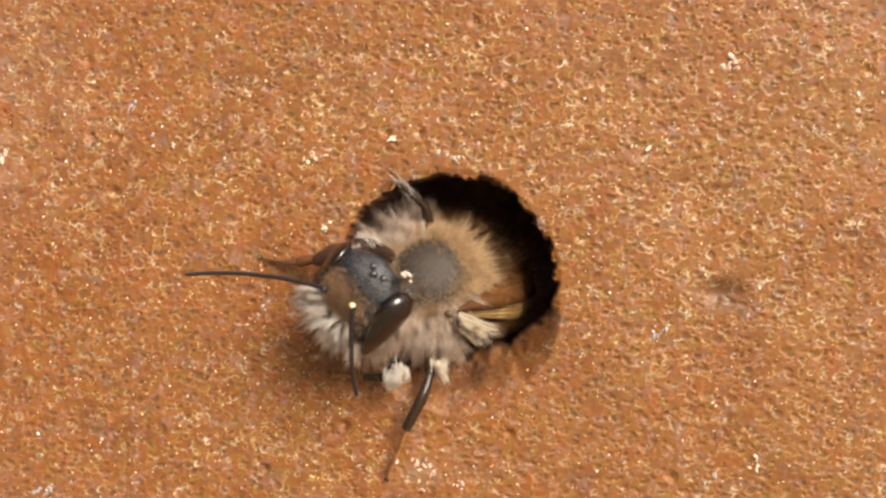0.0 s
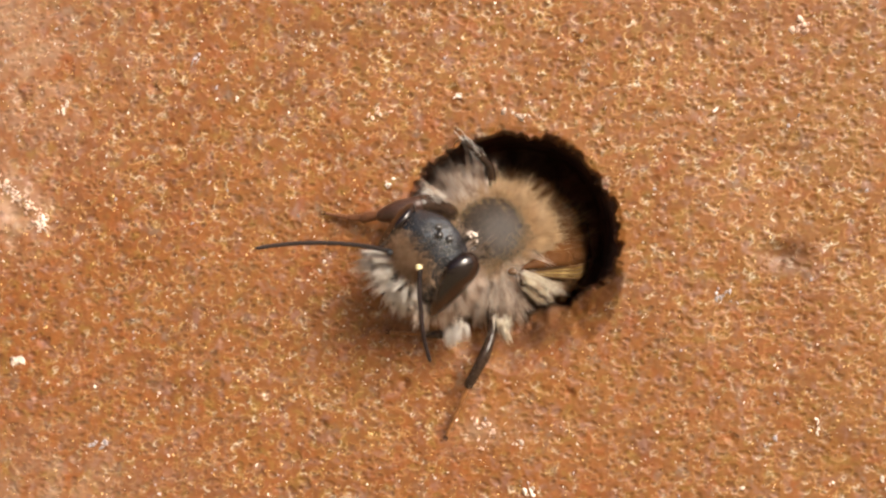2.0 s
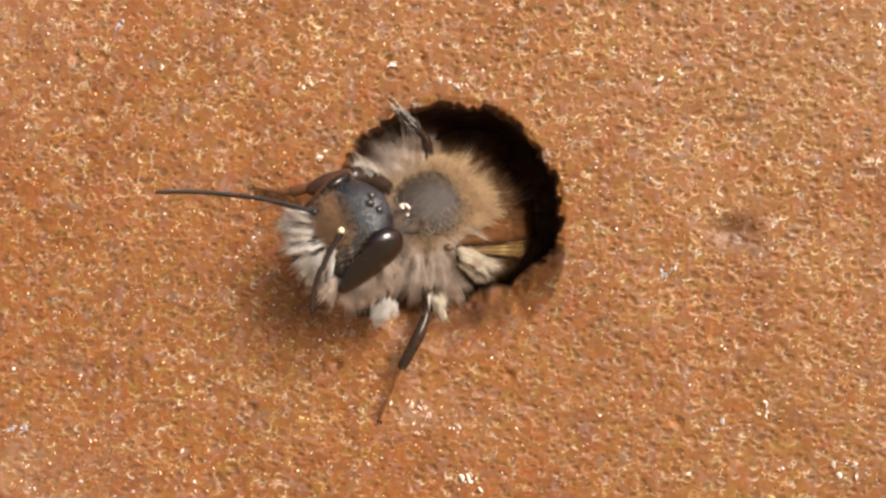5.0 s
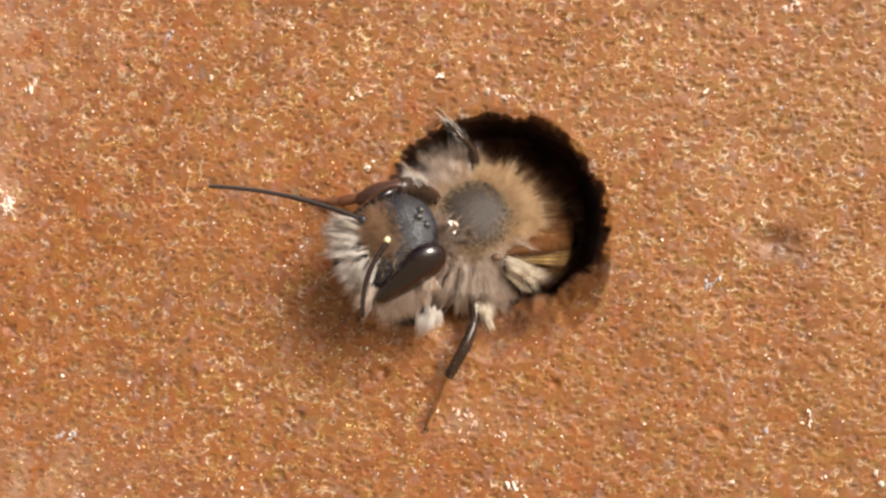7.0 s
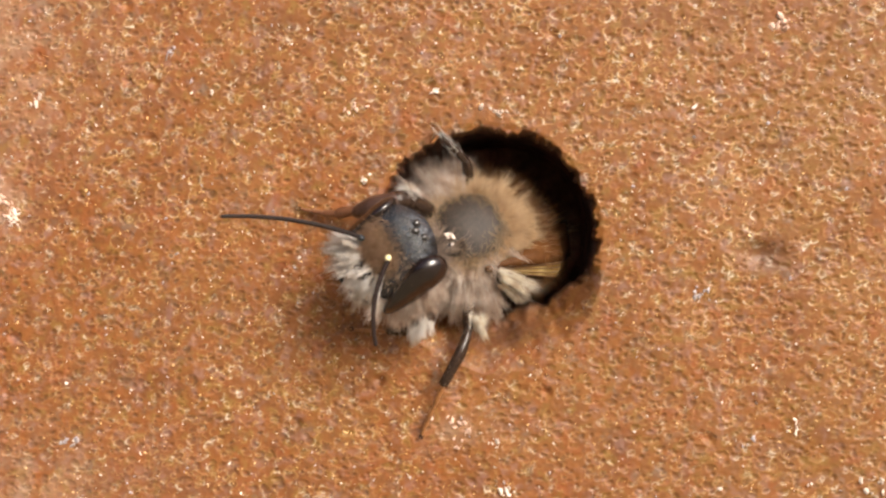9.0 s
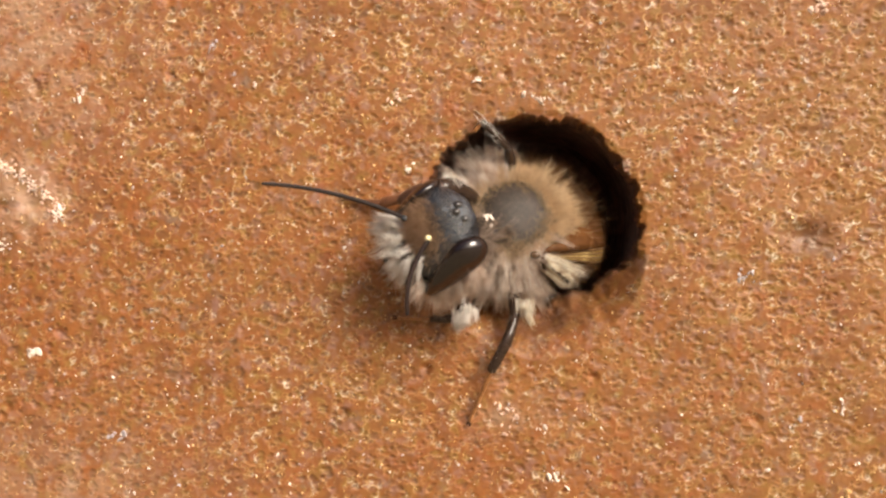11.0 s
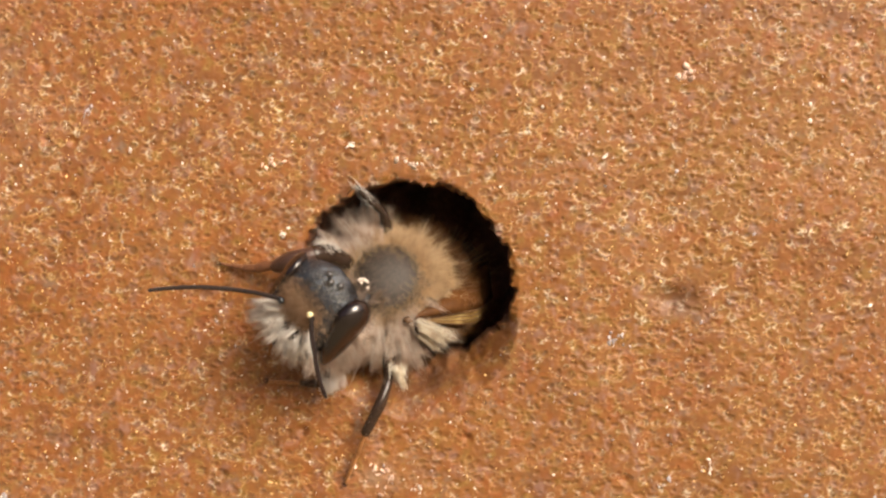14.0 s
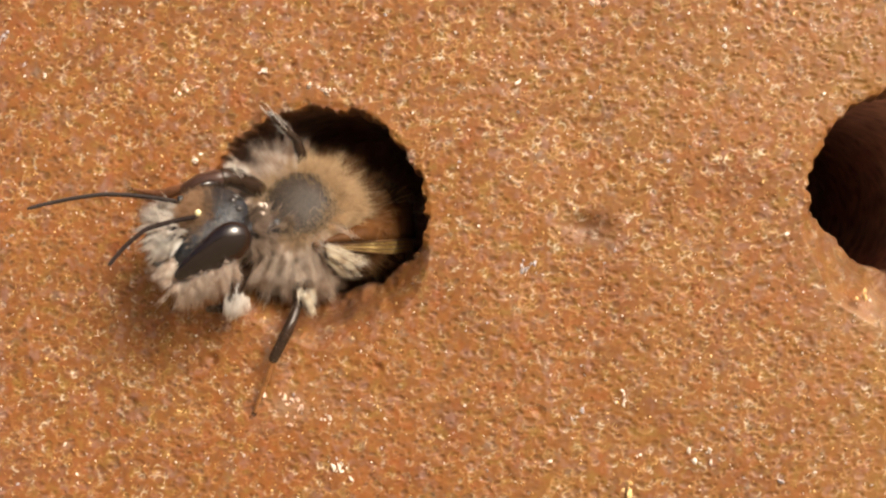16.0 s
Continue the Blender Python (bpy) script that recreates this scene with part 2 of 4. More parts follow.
def tube(points, radii, sides=10, steps=4):
    """A rounded limb along a smooth line through points."""
    pts = [Vector(p) for p in points]
    line, rad = [], []
    for i in range(len(pts) - 1):
        p0, p1, p2, p3 = pts[max(i - 1, 0)], pts[i], pts[i + 1], pts[min(i + 2, len(pts) - 1)]
        for s in range(steps):
            u = s / steps
            line.append(0.5 * (2 * p1 + (p2 - p0) * u + (2 * p0 - 5 * p1 + 4 * p2 - p3) * u * u + (3 * p1 - p0 - 3 * p2 + p3) * u ** 3))
            rad.append(radii[i] + (radii[i + 1] - radii[i]) * u)
    line.append(pts[-1])
    rad.append(radii[-1])
    first, last = (line[1] - line[0]).normalized(), (line[-1] - line[-2]).normalized()
    line = [line[0] - first * rad[0] * 0.7, line[0] - first * rad[0] * 0.35] + line + [line[-1] + last * rad[-1] * 0.35, line[-1] + last * rad[-1] * 0.7]
    rad = [rad[0] * 0.25, rad[0] * 0.8] + rad + [rad[-1] * 0.8, rad[-1] * 0.25]
    verts, faces = [], []
    side = Vector((0.13, 0.31, 0.94))
    for i, p in enumerate(line):
        d = (line[min(i + 1, len(line) - 1)] - line[max(i - 1, 0)]).normalized()
        a = (side - d * side.dot(d)).normalized()
        b = d.cross(a)
        for j in range(sides):
            ph = 2 * math.pi * j / sides
            verts.append(p + (a * math.cos(ph) + b * math.sin(ph)) * rad[i])
    for i in range(len(line) - 1):
        for j in range(sides):
            q, r = i * sides + j, i * sides + (j + 1) % sides
            faces.append((q, r, r + sides, q + sides))
    faces.append(tuple(range(sides))[::-1])
    faces.append(tuple(range((len(line) - 1) * sides, len(line) * sides)))
    return verts, faces


def strands(hairs, width=0.022):
    """Tapered curved hairs; each is root, unit way, length, bend."""
    verts, faces = [], []
    for root, way, length, bend in hairs:
        a = way.orthogonal().normalized()
        b = way.cross(a)
        n = len(verts)
        for u, w in ((0.0, 1.0), (0.4, 0.9), (0.75, 0.6)):
            p = root + way * (length * u) + bend * (length * u * u)
            for k in range(3):
                ph = 2.0944 * k
                verts.append(p + (a * math.cos(ph) + b * math.sin(ph)) * (width * w * 0.5))
        verts.append(root + way * length + bend * length)
        for ring in (0, 3):
            for k in range(3):
                q, r = n + ring + k, n + ring + (k + 1) % 3
                faces.append((q, r, r + 3, q + 3))
        for k in range(3):
            faces.append((n + 6 + k, n + 6 + (k + 1) % 3, n + 9))
    return verts, faces


def jitter(rng, amount):
    return Vector((rng.gauss(0, amount), rng.gauss(0, amount), rng.gauss(0, amount)))


def lock(rng, hairs, foot, way, length, count, spread, bend):
    """A lock of hair: roots spread round foot, tips drawn together."""
    tip = foot + way.normalized() * length
    for _ in range(count):
        root = foot + jitter(rng, spread)
        reach = tip + jitter(rng, 0.06) - root
        hairs.append((root, reach.normalized(), reach.length * rng.uniform(0.7, 1.12), bend + jitter(rng, 0.04)))


ICO = bmesh.new()
bmesh.ops.create_icosphere(ICO, subdivisions=1, radius=1.0)
ICO_VERTS = [v.co.copy() for v in ICO.verts]
ICO_FACES = [tuple(v.index for v in f.verts) for f in ICO.faces]
ICO.free()


def flake(rng, centre, size, flat=0.5):
    """A small angular crumb."""
    turn = Euler((rng.uniform(0, 6), rng.uniform(0, 6), rng.uniform(0, 6))).to_matrix()
    sx, sy, sz = rng.uniform(0.6, 1.2), rng.uniform(0.5, 1.0) * flat, rng.uniform(0.5, 1.1)
    c = Vector(centre)
    verts = []
    for v in ICO_VERTS:
        p = v * (rng.uniform(0.5, 1.35) * size)
        verts.append(c + turn @ Vector((p.x * sx, p.y * sy, p.z * sz)))
    return verts, ICO_FACES


# ---- the block with its drilled holes ----
HOLES = [(-3.39, -2.2, 3.72), (16.95, -1.6, 3.62)]
DIMPLE = (5.85, -2.72)
CRUST = (-21.6, -1.5)
HOLE_DEPTH = (17.0, 40.0)
# pale dusty patches: place, width, height, strength
DUST = [(-21.5, 4.6, 4.5, 4.0, 0.34), (-20.5, -11.5, 5.0, 2.2, 0.25), (-21.2, -1.2, 1.6, 1.6, 0.45), (-4.3, -8.8, 1.0, 0.5, 0.4), (16.0, -5.6, 2.0, 0.8, 0.22)]


def cells(x, z, size, seed):
    """Distance to the nearest and second nearest scattered point and a random value for each cell."""
    u, v = x / size, z / size
    iu, iv = np.floor(u).astype(np.int64), np.floor(v).astype(np.int64)
    f1, f2, rid = np.full(x.shape, 9.0), np.full(x.shape, 9.0), np.zeros(x.shape)
    for du in (-1, 0, 1):
        for dv in (-1, 0, 1):
            a, b = iu + du, iv + dv
            h = (a * 73856093) ^ (b * 19349663) ^ (seed * 83492791)
            h = (h ^ (h >> 13)) * 1274126177 & 0x7FFFFFFF
            r1 = (h & 1023) / 1023.0
            r2 = ((h >> 10) & 1023) / 1023.0
            r3 = ((h >> 5) & 2047) / 2047.0
            d = np.hypot(a + r1 - u, b + r2 - v)
            near = d < f1
            f2 = np.where(near, f1, np.minimum(f2, d))
            rid = np.where(near, r3, rid)
            f1 = np.where(near, d, f1)
    return f1, f2, rid


TABLES = {}


def smooth_noise(x, z, size, seed):
    """Soft value noise between -1 and 1."""
    if seed not in TABLES:
        TABLES[seed] = np.random.RandomState(seed).uniform(-1, 1, (256, 256))
    table = TABLES[seed]
    u, v = x / size + 1000, z / size + 1000
    iu, iv = np.floor(u).astype(int), np.floor(v).astype(int)
    fu, fv = u - iu, v - iv
    fu, fv = fu * fu * (3 - 2 * fu), fv * fv * (3 - 2 * fv)
    g = lambda a, b: table[(iu + a) % 256, (iv + b) % 256]
    return (g(0, 0) * (1 - fu) + g(1, 0) * fu) * (1 - fv) + (g(0, 1) * (1 - fu) + g(1, 1) * fu) * fv


LEAN = (0.08, -0.25)


def lower_side(x, z):
    """1 along the lower edge of a hole that is worn to a slope, 0 elsewhere."""
    low = np.zeros_like(x)
    for (hx, hz, r), lean in zip(HOLES, LEAN):
        dx, dz = x - hx, z - hz
        rr = np.hypot(dx, dz) + 1e-6
        low = np.where(rr < r + 2, np.clip(-dz / rr + dx / rr * lean - 0.32, 0, 1), low)
    return low


def ramp_reach(x, z):
    """How far the worn, crumbly slope comes in over the lower edge of a hole."""
    return 0.75 * np.clip(lower_side(x, z) * 2.2 - 0.2, 0, 1) * (1 + 0.25 * smooth_noise(x, z, 0.7, 77))


def edge_distance(x, z):
    """Distance outward from the ragged rim of the nearest hole."""
    best, crisp = np.full(x.shape, 99.0), 1 - 0.75 * lower_side(x, z)
    for k, (hx, hz, r) in enumerate(HOLES):
        rag = crisp * (0.12 * smooth_noise(x, z, 0.35, 31 + k) + 0.09 * smooth_noise(x, z, 0.16, 41 + k)) + 0.12 * smooth_noise(x, z, 1.6, 51 + k)
        best = np.minimum(best, np.hypot(x - hx, z - hz) - r + rag)
    best = best + ramp_reach(x, z)
    return best


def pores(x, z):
    """Thin broken rings of cell walls (0 to 1), pit depth (0 to 1) and a random value for each cell, kept low in deep
    pits to paint their shade.
    """
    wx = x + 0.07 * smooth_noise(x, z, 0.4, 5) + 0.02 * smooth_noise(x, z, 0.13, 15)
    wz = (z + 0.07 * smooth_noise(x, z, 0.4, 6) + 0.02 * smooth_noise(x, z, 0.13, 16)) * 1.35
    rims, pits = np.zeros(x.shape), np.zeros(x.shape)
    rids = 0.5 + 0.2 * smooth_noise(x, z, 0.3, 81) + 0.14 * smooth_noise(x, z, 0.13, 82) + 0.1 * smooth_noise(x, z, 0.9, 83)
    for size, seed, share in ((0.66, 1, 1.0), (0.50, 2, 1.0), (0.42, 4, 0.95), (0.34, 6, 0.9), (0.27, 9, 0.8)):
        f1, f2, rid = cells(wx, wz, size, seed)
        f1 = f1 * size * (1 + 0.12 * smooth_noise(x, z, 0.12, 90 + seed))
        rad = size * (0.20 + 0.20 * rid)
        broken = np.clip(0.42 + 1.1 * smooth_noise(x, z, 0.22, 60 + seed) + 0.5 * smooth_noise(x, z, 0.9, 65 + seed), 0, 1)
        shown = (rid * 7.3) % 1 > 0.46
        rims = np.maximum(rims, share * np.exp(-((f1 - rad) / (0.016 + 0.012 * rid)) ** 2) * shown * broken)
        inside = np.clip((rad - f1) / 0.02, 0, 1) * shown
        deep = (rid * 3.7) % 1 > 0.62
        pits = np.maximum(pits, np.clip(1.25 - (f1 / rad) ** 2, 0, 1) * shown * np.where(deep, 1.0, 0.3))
        # deep pits take low values, so their shade is part of the colour
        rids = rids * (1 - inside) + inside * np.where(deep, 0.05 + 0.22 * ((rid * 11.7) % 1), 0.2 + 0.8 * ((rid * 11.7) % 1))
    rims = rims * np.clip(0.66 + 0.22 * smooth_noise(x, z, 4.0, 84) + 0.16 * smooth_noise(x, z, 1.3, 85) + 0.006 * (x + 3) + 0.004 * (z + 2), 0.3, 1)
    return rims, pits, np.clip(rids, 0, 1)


def surface(x, z):
    """How far the weathered face stands proud, in millimetres."""
    rims, pits, rids = pores(x, z)
    h = 0.020 * rims - 0.042 * pits
    h += 0.07 * smooth_noise(x, z, 2.6, 7) + 0.01 * smooth_noise(x, z, 0.9, 8) + 0.006 * smooth_noise(x, z, 0.4, 9) + 0.006 * smooth_noise(x, z, 0.14, 10) + 0.003 * smooth_noise(x, z, 0.08, 11)
    big, _, bid = cells(x, z, 1.0, 3)
    h -= np.where(bid > 0.94, 0.14, 0.0) * np.clip(1 - big / 0.25, 0, 1)
    d2 = ((x - DIMPLE[0]) / 0.85) ** 2 + ((z - DIMPLE[1]) / 0.5) ** 2
    h -= 0.26 * np.exp(-d2 * 1.6)
    h += 0.06 * np.exp(-(((x - DIMPLE[0] + 1.0) / 0.45) ** 2 + ((z - DIMPLE[1] + 0.25) / 0.4) ** 2))
    c2 = ((x - CRUST[0]) / 1.5) ** 2 + ((z - CRUST[1]) / 1.5) ** 2
    h += 0.16 * np.exp(-c2) * (1 + smooth_noise(x, z, 0.5, 12))
    return h


def make_wall():
    step = 0.036
    xs = np.concatenate([np.linspace(-95, -26, 24), np.arange(-25.5, 18.6, step), np.linspace(19, 95, 26)])
    zs = np.concatenate([-16 - np.geomspace(1084, 0.5, 26), np.arange(-15.5, 10.3, step), np.linspace(10.8, 75, 24)])
    gx, gz = np.meshgrid(xs, zs, indexing="ij")
    h = surface(gx, gz)
    e = edge_distance(gx, gz)
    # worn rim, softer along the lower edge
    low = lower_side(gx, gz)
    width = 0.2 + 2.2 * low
    even = np.full(gx.shape, 99.0)
    for k, (hx, hz, r) in enumerate(HOLES):
        even = np.minimum(even, np.hypot(gx - hx, gz - hz) - r + 0.12 * smooth_noise(gx, gz, 1.6, 51 + k))
    even = even + ramp_reach(gx, gz)
    rim = np.clip(1 - even / width, 0, 1)
    h = h - (0.08 + 3.4 * low) * rim ** 1.3
    h += low * rim * (0.24 * smooth_noise(gx, gz, 0.45, 73) + 0.13 * smooth_noise(gx, gz, 0.2, 74))
    h = np.where(e < 0, h - np.clip(-e / 0.14, 0, 1) * 1.6, h)
    # draw the inner lip in to an even line
    px, pz = gx.copy(), gz.copy()
    for hx, hz, r in HOLES:
        rr = np.hypot(gx - hx, gz - hz) + 1e-6
        out = np.where(rr < r + 1, np.clip(-e - 0.08, 0, 0.2), 0)
        px += (gx - hx) / rr * out
        pz += (gz - hz) / rr * out
    n, m = gx.shape
    co = np.stack([px, -h, pz], -1).reshape(-1, 3) * MM
    keep = e > -0.15
    i = np.arange(n * m).reshape(n, m)
    quads = np.stack([i[:-1, :-1], i[1:, :-1], i[1:, 1:], i[:-1, 1:]], -1)
    ok = keep[:-1, :-1] & keep[1:, :-1] & keep[1:, 1:] & keep[:-1, 1:]
    quads = quads[ok]
    used = np.zeros(n * m, bool)
    used[quads.ravel()] = True
    remap = np.cumsum(used) - 1
    co, quads = co[used], remap[quads]
    # sides and back of the block
    base = len(co)
    box = np.array([(x, y, z) for y in (0.3, 60) for x in (-95, 95) for z in (-1100, 75)]) * MM
    co = np.concatenate([co, box])
    more = np.array([(0, 1, 5, 4), (2, 6, 7, 3), (0, 4, 6, 2), (1, 3, 7, 5), (4, 5, 7, 6)]) + base
    quads = np.concatenate([quads, more])
    me = bpy.data.meshes.new("wall")
    me.vertices.add(len(co))
    me.vertices.foreach_set("co", co.astype(np.float32).ravel())
    me.loops.add(quads.size)
    me.loops.foreach_set("vertex_index", quads.astype(np.int32).ravel())
    me.polygons.add(len(quads))
    me.polygons.foreach_set("loop_start", np.arange(0, quads.size, 4, dtype=np.int32))
    me.polygons.foreach_set("use_smooth", np.ones(len(quads), bool))
    me.update(calc_edges=True)
    me.materials.append(WALL)
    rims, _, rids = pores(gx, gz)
    # painted shade: lower slopes, dimple and inner lips, broken up by noise
    slope_shade = np.sqrt(low) * np.clip(1 - even / 2.2, 0, 1) ** 1.2 * np.clip(0.75 + 0.4 * smooth_noise(gx, gz, 0.5, 71), 0, 1)
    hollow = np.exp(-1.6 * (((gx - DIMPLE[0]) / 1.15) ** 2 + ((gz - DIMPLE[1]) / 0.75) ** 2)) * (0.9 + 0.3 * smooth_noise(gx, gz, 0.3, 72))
    recess_shade = np.maximum(np.maximum(np.clip(-e / 0.08, 0, 1), 0.9 * slope_shade), np.clip(0.75 * hollow, 0, 1))
    dust = np.zeros(gx.shape)
    for x0, z0, wide, tall, much in DUST:
        dust = np.maximum(dust, much * np.exp(-((gx - x0) / wide) ** 2 - ((gz - z0) / tall) ** 2))
    dust = np.clip(dust * (1 + 0.9 * smooth_noise(gx, gz, 0.5, 75) + 0.6 * smooth_noise(gx, gz, 0.22, 76)), 0, 0.75)
    for key, values in (("rim", rims), ("cell", rids), ("recess_shade", recess_shade), ("dust", dust)):
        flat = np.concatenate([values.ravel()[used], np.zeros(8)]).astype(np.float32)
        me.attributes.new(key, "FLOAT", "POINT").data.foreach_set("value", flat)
    return tagged(new("wall", me), "rust-orange porous weathered wooden block face with drilled holes", "wall", kind="structure")


def make_tunnel(wall, k):
    hx, hz, r = HOLES[k]
    sides, rows = 120, 60
    verts, faces = [], []
    for i in range(rows + 1):
        y = 1.35 + (HOLE_DEPTH[k] - 1.35) * (i / rows) ** 1.6
        for j in range(sides):
            ph = 2 * math.pi * j / sides
            p = Vector((math.cos(ph) * 3, math.sin(ph) * 3, y * 1.5))
            q = r + 0.16 + (0.12 * abs(noise.noise(p * 1.3)) + 0.10 * abs(noise.noise(p * 5)))
            verts.append((hx + math.cos(ph) * q, y, hz + math.sin(ph) * q))
    for i in range(rows):
        for j in range(sides):
            a, b = i * sides + j, i * sides + (j + 1) % sides
            faces.append((a, b, b + sides, a + sides))
    faces.append(tuple(range(rows * sides, rows * sides + sides)))
    return part("tunnel", (verts, faces), BORE, wall, "rough drilled nest tunnel in shadow")


wall = make_wall()


# unseen sheet, added so that sunlight bounces up under the bee
def make_bounce_ground():
    m, nt, b = material("bounce_earth")
    co = nt.nodes.new("ShaderNodeTexCoord").outputs["Object"]
    nt.links.new(ramp(nt, spot_noise(nt, co, 0.004, 5.0), [(0.3, (0.16, 0.13, 0.08)), (0.7, (0.30, 0.24, 0.15))]), b.inputs["Base Color"])
    b.inputs["Roughness"].default_value = 0.9
    bumped(nt, b, spot_noise(nt, co, 0.03, 5.0), 0.6, 10.0)
    n, reach = 40, 400000.0
    side = [math.copysign(abs(2 * i / n - 1) ** 4, i - n / 2) * reach for i in range(n + 1)]
    verts = [(x, y, -1100 + 12 * noise.noise(Vector((x, y, 0)) * 0.002)) for x in side for y in side]
    faces = [(i * (n + 1) + j, (i + 1) * (n + 1) + j, (i + 1) * (n + 1) + j + 1, i * (n + 1) + j + 1) for i in range(n) for j in range(n)]
    ground = new("ground", mesh_of("ground", verts, faces, m))
    return tagged(ground, "unseen earth-coloured ground added to bounce light upward", "ground", kind="structure")


make_bounce_ground()
for k in range(len(HOLES)):
    make_tunnel(wall, k)


def height_at(x, z):
    return float(surface(np.array([x]), np.array([z]))[0])


def make_grit(name, mat, count, low, high, seed, label):
    rng = random.Random(seed)
    spots = []
    while len(spots) < count:
        x, z = rng.uniform(-25, 18), rng.uniform(-15, 10)
        if min(math.hypot(x - a, z - b) - r for a, b, r in HOLES) > 0.2 and noise.noise(Vector((x * 0.5, z * 0.5, seed))) > rng.uniform(-0.9, 0.5):
            spots.append((x, z))
    hs = surface(np.array([p[0] for p in spots]), np.array([p[1] for p in spots]))
    shapes = []
    for (x, z), h in zip(spots, hs):
        s = rng.uniform(low, high) * (1.0 if rng.random() < 0.9 else 1.6)
        shapes.append(flake(rng, (x, -float(h) - s * 0.3, z), s))
    return part(name, merged(*shapes), mat, wall, label, smooth=False, kind="stuff")


# many golden and pale grains are there to imitate the wall's sparkle
make_grit("golden_grit", CRUMB_GOLD, 2000, 0.022, 0.045, 11, "tiny golden grains, pale to stand in for sparkle")
make_grit("pale_grit", CRUMB, 1300, 0.024, 0.055, 12, "tiny pale grains, added as specks and white sparkle")
make_grit("grey_grit", CRUMB_BLUE, 240, 0.04, 0.085, 13, "tiny blue-grey grains")


def make_crumb(name, x, z, mat, spread, count, size, label, seed, wide=1.0, line=None):
    rng = random.Random(seed)
    o = Vector((x, -height_at(x, z), z))
    ob = new(name)
    ob.location = o * MM
    for k in range(count):
        dx, dz = rng.gauss(0, spread) * wide, rng.gauss(0, spread)
        if line:
            n = rng.randrange(len(line) - 1)
            u = rng.random()
            dx += line[n][0] + (line[n + 1][0] - line[n][0]) * u - x
            dz += line[n][1] + (line[n + 1][1] - line[n][1]) * u - z
        s = size * rng.uniform(0.45, 1.5)
        part("flake", flake(rng, (x + dx, -height_at(x + dx, z + dz) - s * 0.15, z + dz), s), mat, ob, "", o, smooth=False)
    return tagged(ob, label, "crumb", "pale crumbs on the block")


make_crumb("pale_crumb", -5.22, 2.67, CRUMB, 0.05, 3, 0.13, "small bright cream crumb stuck on porous block", 1)
make_crumb("pale_crumb", -3.1, 2.02, CRUMB, 0.07, 8, 0.11, "elongated pale crumb streak above the nest hole", 2, 4.5)
make_crumb("pale_crumb", -8.0, 2.05, CRUMB_PINK, 0.18, 8, 0.10, "scattered greyish pink crumbs on porous block", 3, 1.6)
make_crumb("pale_crumb", 3.57, 2.23, CRUMB, 0.04, 3, 0.10, "tiny bright white crumb on porous block", 4)
make_crumb("pale_crumb", -19.16, 2.31, CRUMB, 0.14, 5, 0.12, "small white crumb cluster on porous block", 5)
make_crumb("pale_crumb", -8.22, -8.99, CRUMB_GOLD, 0.05, 3, 0.13, "small yellowish crumb on porous block", 6)
make_crumb("pale_crumb", -4.35, -8.8, CRUMB_PINK, 0.32, 22, 0.11, "patch of pale pinkish crumbs below the hole", 7, 1.4)
make_crumb("pale_crumb", -3.1, -9.35, CRUMB, 0.18, 7, 0.09, "few pale flakes beside a crumb patch", 8, 1.4)
make_crumb("pale_crumb", 7.06, -8.56, CRUMB, 0.18, 8, 0.10, "slanted streak of pale crumbs on porous block", 9, 1.2)
make_crumb("pale_crumb", 6.33, 5.01, CRUMB_PINK, 0.22, 10, 0.14, "larger pale pinkish crumb on porous block", 10, 1.3)
make_crumb("pale_crumb", -2.57, -11.0, CRUMB, 0.18, 8, 0.12, "greyish white crumb cluster on porous block", 11)
make_crumb("pale_crumb", -7.52, -0.36, CRUMB, 0.10, 6, 0.11, "white crumb beside the nest hole rim", 12)
make_crumb("pale_crumb", 7.24, -11.55, CRUMB_GOLD, 0.12, 5, 0.16, "yellowish cream crumb on porous block", 13)
make_crumb("pale_crumb", 9.58, -10.5, CRUMB, 0.25, 9, 0.12, "white crumb streak on porous block", 14, 1.3)
make_crumb("pale_crumb", -20.94, -6.77, CRUMB, 0.10, 5, 0.13, "white crumb on porous block", 15)
make_crumb("pale_crumb", -17.9, -9.66, CRUMB_BLUE, 0.15, 7, 0.13, "blue-grey crumb on porous block", 16)
make_crumb("pale_crumb", 3.97, -4.17, CRUMB_BLUE, 0.16, 8, 0.10, "pale blue-grey crumb on porous block", 17)
make_crumb("pale_crumb", -14.45, 3.97, CRUMB_BLUE, 0.08, 5, 0.10, "small blue-grey crumb on porous block", 18)
make_crumb("pale_crumb", -12.9, 2.66, CRUMB, 0.06, 3, 0.08, "tiny pale crumb on porous block", 19)
make_crumb("pale_crumb", 15.0, -5.0, CRUMB_GOLD, 0.10, 4, 0.13, "cream crumb at the rim of the empty hole", 20)
RIDGE = [(-22.5, 0.7), (-22.0, -0.1), (-21.1, -0.55), (-20.5, -1.15), (-19.95, -1.85)]
make_crumb("mineral_crust", -21.3, -0.5, CRUMB_PINK, 0.14, 110, 0.085, "ragged pinkish crust ridge of mineral flakes", 21, 1.0, RIDGE)
make_crumb("mineral_crust", -19.95, -1.9, CRUMB, 0.10, 24, 0.08, "bright white flake cluster at the crust's end", 22, 0.9, [(-20.1, -2.05), (-19.8, -1.6)])
make_crumb("mineral_crust", -22.3, -2.5, CRUMB, 0.17, 44, 0.08, "bright white flaky crust on porous block", 23, 1.0, [(-22.5, -1.7), (-22.25, -2.5), (-21.9, -3.0)])
make_crumb("mineral_crust", -21.6, -0.35, CRUMB, 0.09, 40, 0.07, "pale flake ridge on the pinkish crust", 24, 1.0, RIDGE[1:4])

